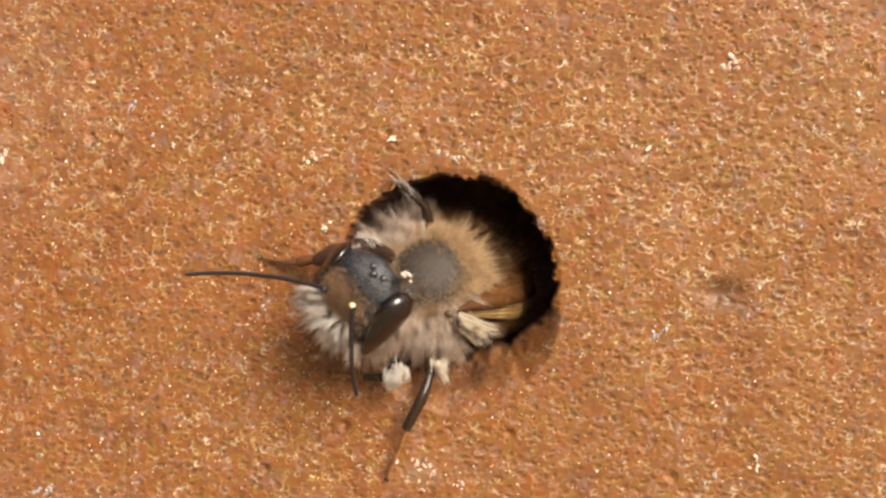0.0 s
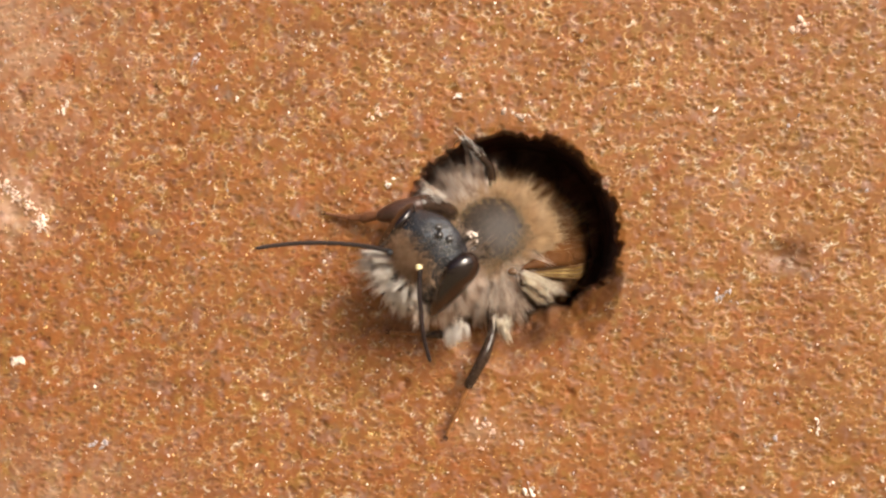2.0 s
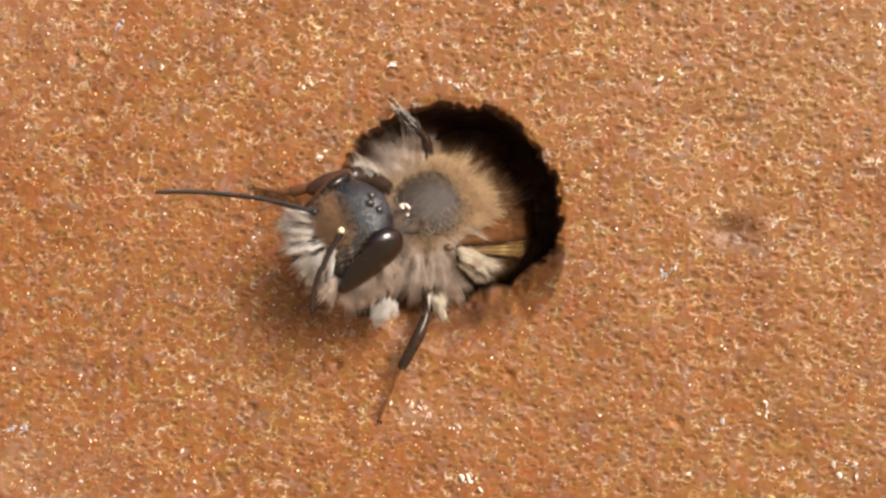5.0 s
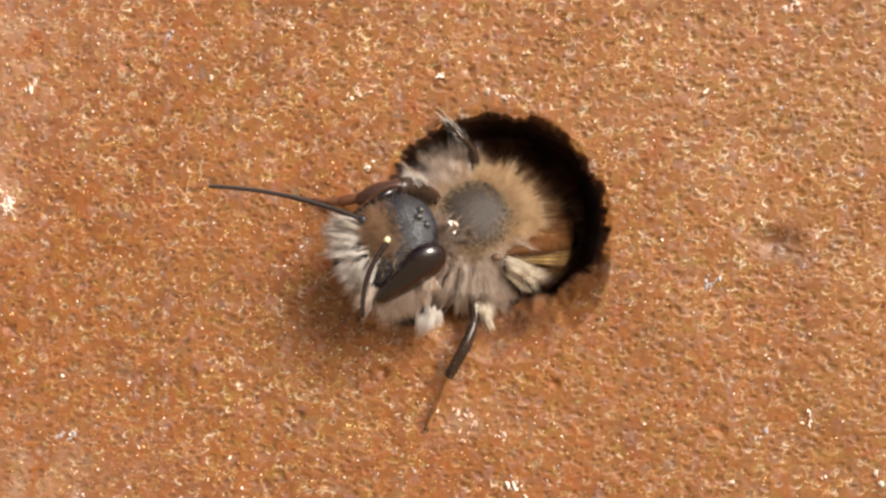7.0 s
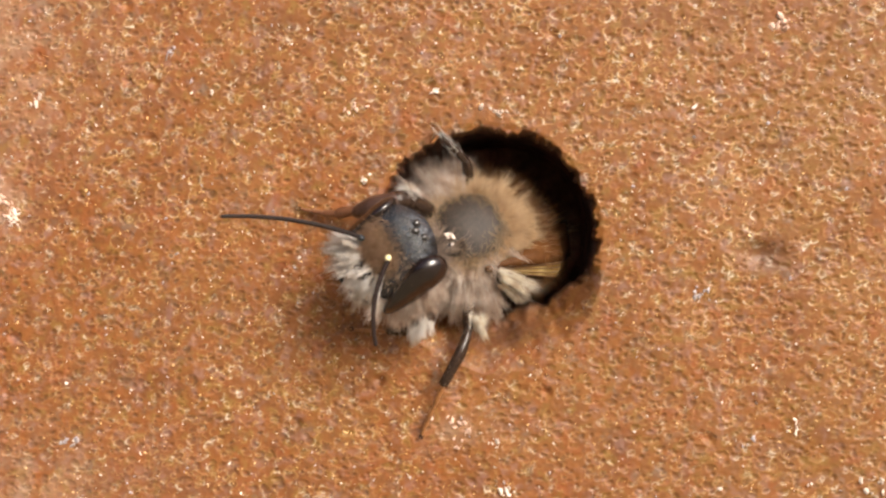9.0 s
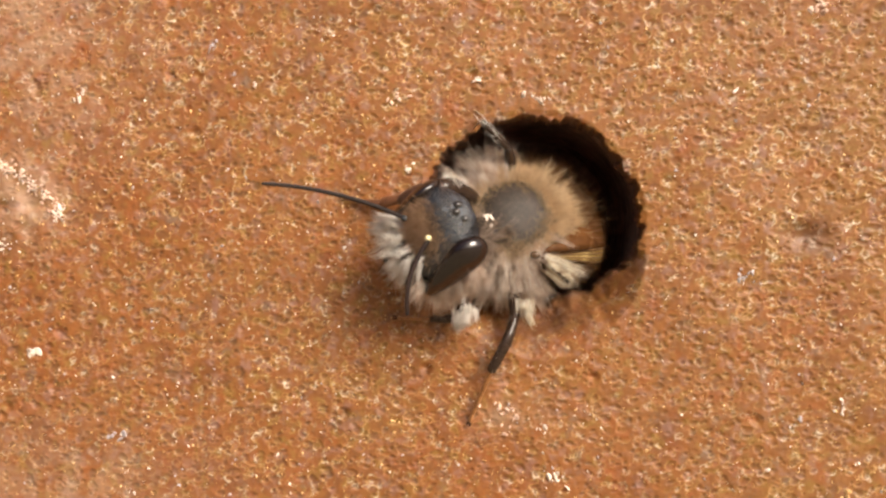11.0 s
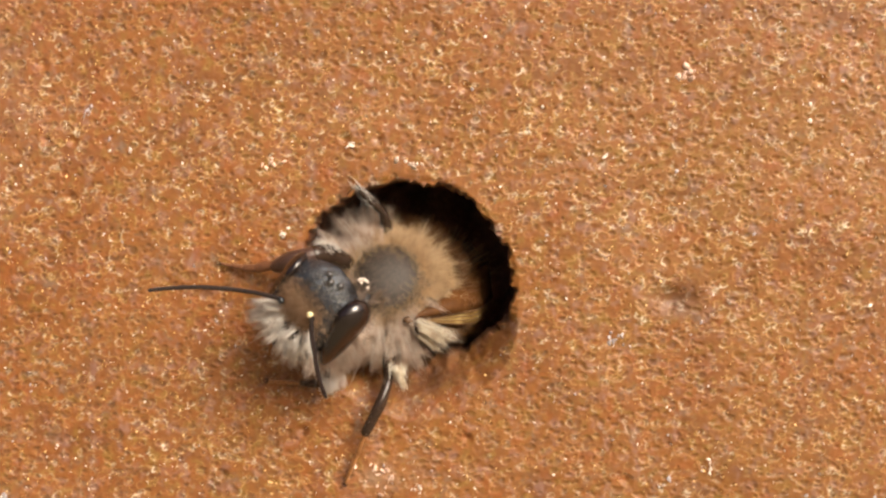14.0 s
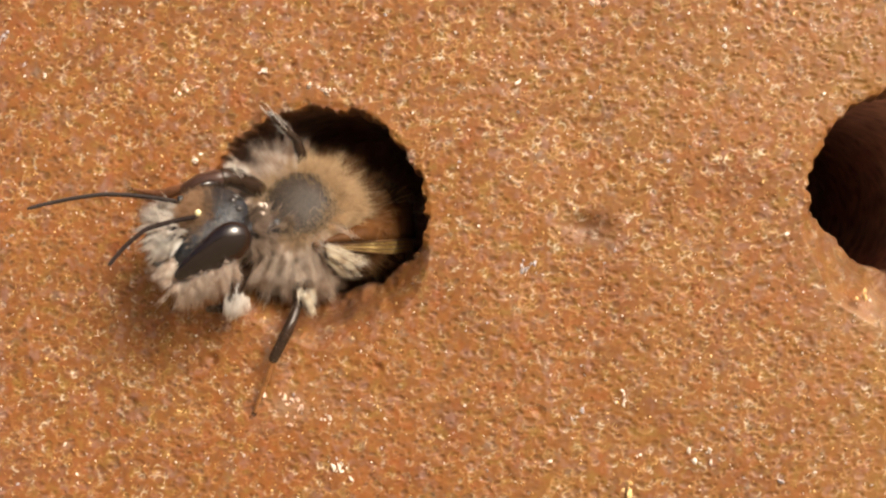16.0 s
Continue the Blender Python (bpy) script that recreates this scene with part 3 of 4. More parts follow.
# ---- the bee ----
ROOT = Vector((-3.4, 0.6, -2.5))
bee = tagged(new("mason_bee"), "furry mason bee with white beard peering out of its nest hole", "bee")
bee.location = ROOT * MM
BACK = Vector((0, 0.3, 0))
CHEST = Vector((-4.0, 0.95, -2.5)) + BACK
CHEST_R = 1.88
DISC = Vector((-0.03, -0.925, 0.38)).normalized()


def chest_frame():
    right = DISC.cross(Vector((0, 0, 1))).normalized() * -1
    if right.x < 0:
        right = -right
    up = right.cross(DISC)
    if up.z < 0:
        up = -up
    return right, up


def make_chest():
    right, up = chest_frame()
    part("thorax", ball(CHEST, (right, up, DISC), (CHEST_R, CHEST_R, CHEST_R), 36, 48, 0.02, 3.0), CUTICLE, bee, "dark thorax under dense fur", ROOT)
    # bare shield on the back: a shallow cap a little proud of the thorax
    verts, faces = [], []
    rings, sides = 14, 48
    for i in range(rings + 1):
        th = radians(53) * i / rings
        for j in range(sides):
            ph = 2 * math.pi * j / sides
            d = DISC * math.cos(th) + (right * math.cos(ph) + up * math.sin(ph)) * math.sin(th)
            k = CHEST_R + 0.05 * math.cos(th * 1.8) + 0.006 * noise.noise(d * 14)
            verts.append(CHEST + d * k)
    for i in range(rings):
        for j in range(sides):
            a, b = i * sides + j, i * sides + (j + 1) % sides
            faces.append((a, b, b + sides, a + sides))
    shield = part("scutum", (verts, faces), SCUTUM, bee, "bare dull grey-black back shield", ROOT)
    rng = random.Random(5)
    hairs = []
    for _ in range(500):
        th, ph = radians(54) * math.sqrt(rng.random()), rng.uniform(0, 6.283)
        d = DISC * math.cos(th) + (right * math.cos(ph) + up * math.sin(ph)) * math.sin(th)
        hairs.append((CHEST + d * CHEST_R * 1.02, (d + jitter(rng, 0.5)).normalized(), rng.uniform(0.06, 0.16), jitter(rng, 0.2)))
    part("short_hair", strands(hairs, 0.008), HAIR_DARK, shield, "short sparse dark hair", ROOT)
    # neck between thorax and head
    neck = [CHEST + Vector((-0.5, -1.0, -0.1)), CHEST + Vector((-1.1, -2.0, -0.25)), Vector((-5.55, -1.75, -2.85))]
    part("neck", tube(neck, (0.6, 0.4, 0.35), 16, 4), CUTICLE, bee, "dark neck under the collar fur", ROOT)
    hairs = []
    for _ in range(170):
        k, u = rng.randrange(2), rng.random()
        d = (neck[k + 1] - neck[k]).normalized()
        side = d.orthogonal().normalized()
        side.rotate(Matrix.Rotation(rng.uniform(0, 6.283), 3, d))
        lock(rng, hairs, neck[k].lerp(neck[k + 1], u) + side * 0.4, side + jitter(rng, 0.3) - d * 0.1, rng.uniform(0.45, 0.85), 12, 0.07, Vector())
    part("neck_fur", strands(hairs, 0.016), HAIR_NECK, bee, "grey-brown fur behind the head", ROOT)


def make_chest_fur():
    right, up = chest_frame()
    rng = random.Random(7)
    zones = {"tan": [], "collar": [], "flank": []}
    for _ in range(1700):
        th0 = radians(rng.uniform(43, 108))
        ph0 = rng.uniform(-math.pi, math.pi)
        deg = math.degrees(ph0) + rng.gauss(0, 8)
        if -66 < math.degrees(ph0) < -16 and th0 > radians(50):
            continue
        zone = "tan" if -28 < deg < 105 else ("collar" if (deg > 0 or deg < -165) else "flank")
        lift = {"tan": 0.40, "collar": 0.72, "flank": 0.5}[zone]
        lean, long = jitter(rng, 0.2), rng.uniform(0.65, 1.2) * (1.3 if rng.random() < 0.12 else 1.0)
        out0 = right * math.cos(ph0) + up * math.sin(ph0)
        d0 = DISC * math.cos(th0) + out0 * math.sin(th0)
        along0 = -DISC * math.sin(th0) + out0 * math.cos(th0)
        length = long * (0.85 if -110 < deg < -40 else 1.0) * (0.65 if th0 < radians(53) else 1.0) * {"tan": 0.92 if -30 < deg < 50 else 1.15, "collar": 1.4, "flank": 1.35}[zone]
        way0 = (d0 * lift + along0 * (1 - lift) + lean).normalized()
        tip = CHEST + d0 * (CHEST_R - 0.04) + way0 * length
        for _ in range(14):
            th, ph = th0 + rng.gauss(0, 0.055), ph0 + rng.gauss(0, 0.065)
            out = right * math.cos(ph) + up * math.sin(ph)
            root = CHEST + (DISC * math.cos(th) + out * math.sin(th)) * (CHEST_R - 0.04)
            reach = tip + jitter(rng, 0.085) - root
            zones[zone].append((root, reach.normalized(), reach.length * rng.uniform(0.75, 1.12), jitter(rng, 0.04) + along0 * 0.14))
    rump = []
    for _ in range(420):
        th0, ph0 = radians(rng.uniform(88, 118)), radians(rng.uniform(-30, 100))
        lean, long = jitter(rng, 0.25), rng.uniform(0.9, 1.5)
        for _ in range(12):
            th, ph = th0 + rng.gauss(0, 0.06), ph0 + rng.gauss(0, 0.08)
            out = right * math.cos(ph) + up * math.sin(ph)
            d = DISC * math.cos(th) + out * math.sin(th)
            rump.append((CHEST + d * (CHEST_R - 0.04), (d + out * 0.35 + lean + jitter(rng, 0.08)).normalized(), long * rng.uniform(0.7, 1.1), jitter(rng, 0.08)))
    part("rump_fur", strands(rump, 0.02), HAIR_GINGER, bee, "dark ginger fur behind the tan ruff", ROOT)
    fuzz = []
    for _ in range(5200):
        th, ph = radians(55) * (1 - abs(rng.gauss(0, 0.18))), rng.uniform(-math.pi, math.pi)
        if th < 0.1:
            continue
        out = right * math.cos(ph) + up * math.sin(ph)
        d = DISC * math.cos(th) + out * math.sin(th)
        fuzz.append((CHEST + d * (CHEST_R + 0.02), (d * 0.8 - out * 0.35 + jitter(rng, 0.35)).normalized(), rng.uniform(0.2, 0.6), jitter(rng, 0.15)))
    part("edge_fuzz", strands(fuzz, 0.008), HAIR_TAN, bee, "thin tan fuzz round the bare shield", ROOT)
    part("tan_fur", strands(zones["tan"], 0.017), HAIR_TAN, bee, "dense tan-brown fur", ROOT)
    part("collar_fur", strands(zones["collar"], 0.017), HAIR_PINK, bee, "pale pinkish-white collar fur", ROOT)
    part("flank_fur", strands(zones["flank"], 0.017), HAIR_PINK, bee, "pale pinkish flank fur", ROOT)


def make_abdomen():
    way = Vector((0.33, 0.94, -0.03)).normalized()
    right = way.orthogonal().normalized()
    up = way.cross(right)
    start = CHEST + way * 1.5
    for k in range(5):
        verts, faces = [], []
        sides = 32
        for i in range(7):
            u = k + i / 6
            r = (1.25 + 0.75 * math.sin(min(u / 3.2, 1) * 1.57)) * (1 if u < 3 else math.cos((u - 3) / 2.05 * 1.5)) + 0.05 * (1 - i / 6)
            for j in range(sides):
                ph = 2 * math.pi * j / sides
                verts.append(start + way * (u * 1.15) + (right * math.cos(ph) + up * math.sin(ph)) * max(r, 0.02))
        for i in range(6):
            for j in range(sides):
                a, b = i * sides + j, i * sides + (j + 1) % sides
                faces.append((a, b, b + sides, a + sides))
        part("abdomen_segment", (verts, faces), ABDOMEN, bee, "bronze-brown abdomen ring in shadow", ROOT)
    rng = random.Random(17)
    hairs = []
    for _ in range(900):
        u, ph = rng.uniform(0, 3), rng.uniform(0, 6.283)
        out = right * math.cos(ph) + up * math.sin(ph)
        r = 1.25 + 0.75 * math.sin(min(u / 3.2, 1) * 1.57)
        hairs.append((start + way * (u * 1.15) + out * r, (out + way * 0.8 + jitter(rng, 0.2)).normalized(), rng.uniform(0.4, 0.8), jitter(rng, 0.1)))
    part("abdomen_fur", strands(hairs), HAIR_TAN, bee, "ginger abdomen fur", ROOT)


def leg_fur(line, count, length, seed, width=0.02, reach=0.1, flat=0.0):
    rng = random.Random(seed)
    pts = [Vector(p) for p in line]
    hairs = []
    for _ in range(count):
        k = rng.randrange(len(pts) - 1)
        u = rng.random()
        p = pts[k].lerp(pts[k + 1], u)
        d = (pts[k + 1] - pts[k]).normalized()
        o = d.orthogonal().normalized()
        o.rotate(Matrix.Rotation(rng.uniform(0, 6.283), 3, d))
        hairs.append((p + o * reach, (o * (0.6 - 0.5 * flat) + d * (0.7 + 0.3 * flat) + jitter(rng, 0.12 - 0.06 * flat)).normalized(), length * rng.uniform(0.6, 1.2), jitter(rng, 0.08)))
    return strands(hairs, width)


def make_leg(name, femur, femur_r, tibia, tibia_r, tarsus, tarsus_r, label, fur, fur_count, fur_length, seed, foot=None, shin=None):
    leg = part(name, tube(femur, femur_r), LEG, bee, label, ROOT)
    part("tibia", tube(tibia, tibia_r), shin or LEG, leg, "", ROOT)
    if tarsus:
        joints = []
        for k in range(len(tarsus) - 1):
            joints.append(tube(tarsus[k:k + 2], (tarsus_r[k] * 0.8, tarsus_r[k + 1] * 1.15), 8, 3))
        part("tarsus", merged(*joints), foot or TARSUS, leg, "thin brown jointed foot", ROOT)
        tip, d = Vector(tarsus[-1]), (Vector(tarsus[-1]) - Vector(tarsus[-2])).normalized()
        s = d.cross(Vector((0, 1, 0))).normalized()
        for sign in (-1, 1):
            part("claw", tube([tip, tip + d * 0.12 + s * 0.06 * sign, tip + d * 0.2 + s * 0.03 * sign + Vector((0, 0.05, 0))], (0.03, 0.022, 0.01), 6, 2), LEG, leg, "", ROOT)
    part("leg_hair", leg_fur(tibia, fur_count, fur_length, seed, flat=1.0 if fur is HAIR_WHITE else 0.0), fur, leg, "", ROOT)
    return leg


def make_legs():
    make_leg("middle_leg", [(-3.95, 0.6, -4.0), (-3.98, 0.1, -4.7), (-3.95, -0.55, -5.4)], (0.22, 0.24, 0.17),
             [(-3.95, -0.55, -5.4), (-4.2, -0.85, -6.15), (-4.75, -0.75, -7.2)], (0.14, 0.20, 0.17),
             [(-4.75, -0.75, -7.2), (-5.05, -0.45, -7.95), (-5.25, -0.3, -8.4), (-5.4, -0.16, -8.75), (-5.52, -0.1, -9.05)], (0.10, 0.085, 0.08, 0.075, 0.06),
             "dark shiny leg reaching down onto the block", HAIR_DARK, 160, 0.22, 21)
    sliding = make_leg("front_leg", [(-4.9, 0.0, -3.9), (-5.1, -0.7, -4.6), (-5.2, -1.1, -5.2)], (0.24, 0.26, 0.18),
             [(-5.2, -1.1, -5.2), (-5.5, -0.9, -5.45), (-6.2, -0.5, -5.5)], (0.14, 0.16, 0.1),
             [(-6.2, -0.5, -5.5), (-6.7, -0.3, -5.5), (-7.1, -0.16, -5.5), (-7.4, -0.12, -5.48)], (0.08, 0.07, 0.06, 0.05),
             "dark front leg under the beard", HAIR_DARK, 120, 0.2, 22)
    make_leg("front_leg", [(-5.4, 0.2, -1.4), (-6.0, -0.7, -1.05), (-6.4, -1.2, -1.05)], (0.3, 0.36, 0.3),
             [(-6.4, -1.2, -1.05), (-7.1, -1.15, -1.28), (-7.75, -0.85, -1.45)], (0.3, 0.38, 0.22),
             [(-7.75, -0.85, -1.38), (-8.4, -0.5, -1.52), (-8.9, -0.3, -1.52), (-9.35, -0.17, -1.45), (-9.76, -0.12, -1.38)], (0.21, 0.17, 0.12, 0.08, 0.05),
             "brown front leg stretched sideways onto the block", HAIR_DARK, 160, 0.2, 23, LEG_BROWN, SHIN_BROWN)
    make_leg("middle_leg", [(-4.3, 1.6, -0.9), (-4.1, 1.0, -0.2), (-4.15, 0.5, 0.35)], (0.2, 0.22, 0.15),
             [(-4.15, 0.5, 0.35), (-4.55, 0.2, 0.75), (-5.02, 0.0, 1.25)], (0.13, 0.15, 0.1),
             [(-5.02, 0.0, 1.25), (-5.3, 0.1, 0.95), (-5.7, 0.3, 0.9)], (0.07, 0.06, 0.05),
             "hairy leg gripping the upper rim of the hole", HAIR_WHITE, 120, 0.5, 24)
    # pale brushes of hair on the thighs
    rng = random.Random(25)
    for root, way, n, length, spread, fur, name, label in (
            ((-5.10, -1.0, -5.12), (-0.02, -0.25, -1.0), 900, 0.60, 0.11, HAIR_WHITE, "hair_brush", "dense cream-white hair brush on a front leg"),
            ((-3.6, -0.6, -5.0), (0.2, -0.05, -0.95), 130, 0.7, 0.12, HAIR_CREAM, "hair_brush", "pale hair brush on a middle leg"),
            ((-2.8, -0.7, -3.5), (0.80, 0.15, -0.50), 99, 1.3, 0.09, HAIR_CREAM, "wing_base_tuft", "cream-white hair tuft under the wing base"),
            ((-2.8, -0.45, -3.75), (0.66, 0.15, -0.62), 55, 1.1, 0.14, HAIR_CREAM, "wing_base_tuft", "pale hair tuft under the wing base"),
            ((-5.85, -0.75, -0.95), (-0.35, -0.45, 0.6), 160, 0.5, 0.14, HAIR_WHITE, "shoulder_tuft", "white hair tuft on the shoulder")):
        hairs = []
        for _ in range(n // 11):
            foot, lean, long = Vector(root) + jitter(rng, spread), jitter(rng, 0.12), rng.uniform(0.75, 1.1)
            for _ in range(11):
                hairs.append((foot + jitter(rng, 0.05), (Vector(way) + lean + jitter(rng, 0.045)).normalized(), length * long * rng.uniform(0.75, 1.1), lean * 0.3 + jitter(rng, 0.05)))
        part(name, strands(hairs, 0.026), fur, sliding if fur is HAIR_WHITE and name == "hair_brush" else bee, label, ROOT)
    return sliding


def make_wing():
    # a folded fore wing seen nearly edge on, running from its hinge back into the hole
    lead = [(-3.15, -0.92, -3.33), (-2.4, -0.5, -3.27), (-1.5, 0.15, -3.2), (-0.85, 1.1, -3.15), (-0.45, 4.5, -3.1)]
    trail = [(-3.1, -0.85, -3.42), (-2.4, -0.42, -3.48), (-1.5, 0.2, -3.58), (-0.95, 1.15, -3.62), (-0.5, 4.5, -3.5)]
    verts, faces = [], []
    for off in (0.0, 0.025):
        for a, b in zip(lead, trail):
            for s in range(5):
                p = Vector(a).lerp(Vector(b), s / 4)
                verts.append(p + Vector((0, off + 0.03 * math.sin(s * 2.2), 0)))
    for layer in (0, 25):
        for i in range(4):
            for s in range(4):
                q = layer + i * 5 + s
                faces.append((q, q + 1, q + 6, q + 5))
    for s in range(4):
        faces.append((s, s + 25, s + 26, s + 1))
        faces.append((20 + s, 21 + s, 46 + s, 45 + s))
    for i in range(4):
        faces.append((i * 5, i * 5 + 5, i * 5 + 30, i * 5 + 25))
        faces.append((i * 5 + 4, i * 5 + 29, i * 5 + 34, i * 5 + 9))
    wing = part("wing", (verts, faces), WING, bee, "folded golden translucent wing", ROOT - BACK)
    for s, r in ((0, 0.035), (1.3, 0.02), (2.6, 0.02), (4, 0.018)):
        line = [Vector(a).lerp(Vector(b), s / 4) + Vector((0, -0.02, 0)) for a, b in zip(lead, trail)]
        part("vein", tube(line, (r,) * 5, 6, 3), VEIN, wing, "dark wing vein" if s == 0 else "", ROOT - BACK)
    low = [(-3.0, -0.95, -3.28), (-2.2, -0.6, -3.2), (-1.45, -0.05, -3.14), (-0.75, 1.3, -3.1), (-0.35, 4.5, -3.0)]
    high = [(-2.9, -0.9, -3.1), (-2.2, 0.1, -2.65), (-1.6, 0.9, -2.1), (-1.0, 2.2, -1.8), (-0.5, 5.0, -1.6)]
    verts, faces = [], []
    for off in (0.0, 0.02):
        for a, b in zip(low, high):
            for q in range(5):
                verts.append(Vector(a).lerp(Vector(b), q / 4) + Vector((0, off - 0.3 * math.sin(q / 4 * 3.14), 0)))
    for layer in (0, 25):
        for i in range(4):
            for q in range(4):
                k = layer + i * 5 + q
                faces.append((k, k + 1, k + 6, k + 5))
    for i in range(4):
        faces.append((i * 5, i * 5 + 5, i * 5 + 30, i * 5 + 25))
        faces.append((i * 5 + 4, i * 5 + 29, i * 5 + 34, i * 5 + 9))
    part("wing", (verts, faces), WING_BROWN, bee, "folded brown translucent wing over the back", ROOT - BACK)
    part("tegula", ball((-3.26, -0.98, -3.32), ((1, 0, 0), (0, 1, 0), (0, 0, 1)), (0.17, 0.14, 0.13), 10, 16, 0.05, 3), TEGULA, bee, "small shiny brown wing scale", ROOT - BACK)


# the head's own axes: x towards its right eye, y up to the crown, z out of the face
SOCKETS = {"near": (0.04, 0.44, 0.75), "far": (-1.04, 0.02, 0.75)}
MID = -0.27


def make_head():
    skull = ball((MID, 0.05, -0.15), ((1, 0, 0), (0, 1, 0), (0, 0, 1)), (1.52, 1.62, 0.98), 32, 44, 0.03, 2.0)
    head = part("head", skull, CUTICLE, bee, "black head with tan face fur and white beard")
    for sign in (1, -1):
        x = MID + 1.3 * sign
        ax = Vector((0.96 * sign, 0.0, 0.28))
        up = Vector((-0.06 * sign, 1.0, -0.11))
        half, wide = (1.46, 0.46) if sign > 0 else (1.2, 0.26)
        line = up.normalized()
        centre = Vector((x + 0.02 * sign, 0.10, 0.06)) + line * (0.50 * half)
        verts, faces = ball(centre, (ax.cross(up), ax, up), (0.66, wide, 1.0), 32, 36)
        drop = []
        for v in verts:
            r = Vector(v) - centre
            u = r.dot(line)
            side = r - line * u
            drop.append(centre + line * (u * half * (0.48 if u > 0 else 1.45)) + side * (1.0 if u > 0 else 1.0 + 0.22 * u))
        part("compound_eye", (drop, faces), EYE, head, "large glossy dark compound eye")
    for x, y, z in ((MID + 0.39, 1.52, 0.10), (MID - 0.12, 1.58, 0.11), (MID + 0.09, 1.49, 0.25)):
        part("ocellus", ball((x, y, z), ((1, 0, 0), (0, 1, 0), (0, 0, 1)), (0.14, 0.14, 0.14), 12, 16), OCELLUS, head, "small glassy simple eye")
    for key in ("near", "far"):
        x, y, z = SOCKETS[key]
        # the near socket's glint is put into its colour; the far one is dark
        part("antenna_socket", ball((x + 0.01, y + 0.07, z + 0.17), ((1, 0, 0), (0, 1, 0), (0, 0, 1)), (0.12, 0.12, 0.10), 8, 12), SOCKET if key == "near" else CUTICLE, head, "antenna socket, pale yellow to paint its glint" if key == "near" else "dark antenna socket")
    part("clypeus", ball((MID, -0.75, 0.55), ((1, 0, 0), (0, 1, 0.2), (0, -0.2, 1)), (0.75, 0.55, 0.35), 14, 20, 0.04, 3), CUTICLE, head, "dark lower face plate")
    for sign in (1, -1):
        part("mandible", tube([(MID + 0.8 * sign, -1.15, 0.25), (MID + 0.72 * sign, -1.5, 0.45), (MID + 0.25 * sign, -1.75, 0.62)], (0.2, 0.17, 0.08), 10, 4), CUTICLE, head, "black curved jaw")
    rng = random.Random(31)
    beard = []
    for _ in range(120):
        x0, y0 = MID + rng.uniform(-0.95, 0.45), rng.uniform(-0.95, -0.2)
        lean, long = jitter(rng, 0.2), rng.uniform(0.7, 1.15)
        z0 = 0.64 - 0.25 * ((x0 - MID) / 1.1) ** 2 - 0.12 * (y0 + 0.6) ** 2
        way0 = (Vector(((x0 - MID + 0.1) * 0.95, -0.6 + (y0 + 0.5) * 0.6, 0.5)) + lean).normalized()
        tip = Vector((x0, y0, z0)) + way0 * long
        for _ in range(13):
            root = Vector((x0 + rng.gauss(0, 0.08), y0 + rng.gauss(0, 0.08), z0))
            reach = tip + jitter(rng, 0.05) - root
            beard.append((root, reach.normalized(), reach.length * rng.uniform(0.7, 1.1), Vector((0, -0.10, -0.12)) + jitter(rng, 0.03)))
    part("beard", strands(beard, 0.028), HAIR_WHITE, head, "bushy white beard of long hair")
    face = []
    for _ in range(7000):
        x = MID + rng.gauss(-0.12, 0.40)
        y = rng.gauss(0.3, 0.32)
        if abs(x - MID) > 1.0 or y > 1.15 or y < -0.5:
            continue
        z = 0.78 - 0.3 * ((x - MID) / 1.1) ** 2 - 0.3 * max(0, y - 0.2) ** 2
        way = (Vector(((x - MID) * 0.4, -0.1, 0.7)) + jitter(rng, 0.3)).normalized()
        face.append((Vector((x, y, z - 0.1)), way, rng.uniform(0.18, 0.46), jitter(rng, 0.15)))
    part("face_fur", strands(face, 0.009), HAIR_FACE, head, "fine tan-brown face fur")
    gena = []
    for _ in range(200):
        t = rng.uniform(-1.35, 0.55)
        foot = Vector((MID + 1.2 - 0.18 * t * t, t, rng.uniform(-0.75, -0.25)))
        lock(rng, gena, foot, Vector((0.75, -0.38, -0.05)) + jitter(rng, 0.2), rng.uniform(0.75, 1.25), 13, 0.08, Vector((0, -0.12, 0)))
    part("cheek_fur", strands(gena, 0.018), HAIR_PINK, head, "pale pinkish cheek fur")
    under = []
    for _ in range(150):
        foot = Vector((MID + rng.uniform(-0.1, 1.15), -1.15 + rng.uniform(-0.15, 0.15), rng.uniform(-0.4, 0.4)))
        lock(rng, under, foot, Vector((0.55, -0.65, 0.35)) + jitter(rng, 0.22), rng.uniform(0.5, 1.0), 13, 0.07, Vector())
    part("chin_fur", strands(under, 0.022), HAIR_PINK, head, "pale chin fur")
    crown = []
    for _ in range(500):
        x, y = MID + rng.gauss(0, 0.6), rng.uniform(0.7, 1.5)
        k = 1 - ((x - MID) / 1.52) ** 2 - ((y - 0.05) / 1.62) ** 2
        if k <= 0.01:
            continue
        p = Vector((x, y, -0.15 + 0.97 * math.sqrt(k)))
        out = Vector(((x - MID) / 1.69, (y - 0.05) / 2.25, (p.z + 0.15) / 0.9)).normalized()
        crown.append((p, (out + jitter(rng, 0.4)).normalized(), rng.uniform(0.12, 0.32), jitter(rng, 0.2)))
    for x, y, z, size in ((0.52, 2.26, 0.05, 0.12), (0.68, 2.38, 0.06, 0.12), (0.62, 2.28, 0.12, 0.09), (0.86, 2.2, 0.0, 0.07)):
        part("pollen_grain", flake(rng, (x, y, z), size), CRUMB, head, "white pollen grain caught in the crown hair", smooth=False)
        for _ in range(14):
            root = Vector((x - 0.25, 1.45, -0.2)) + jitter(rng, 0.12)
            reach = Vector((x, y, z)) + jitter(rng, 0.06) - root
            crown.append((root, reach.normalized(), reach.length, jitter(rng, 0.03)))
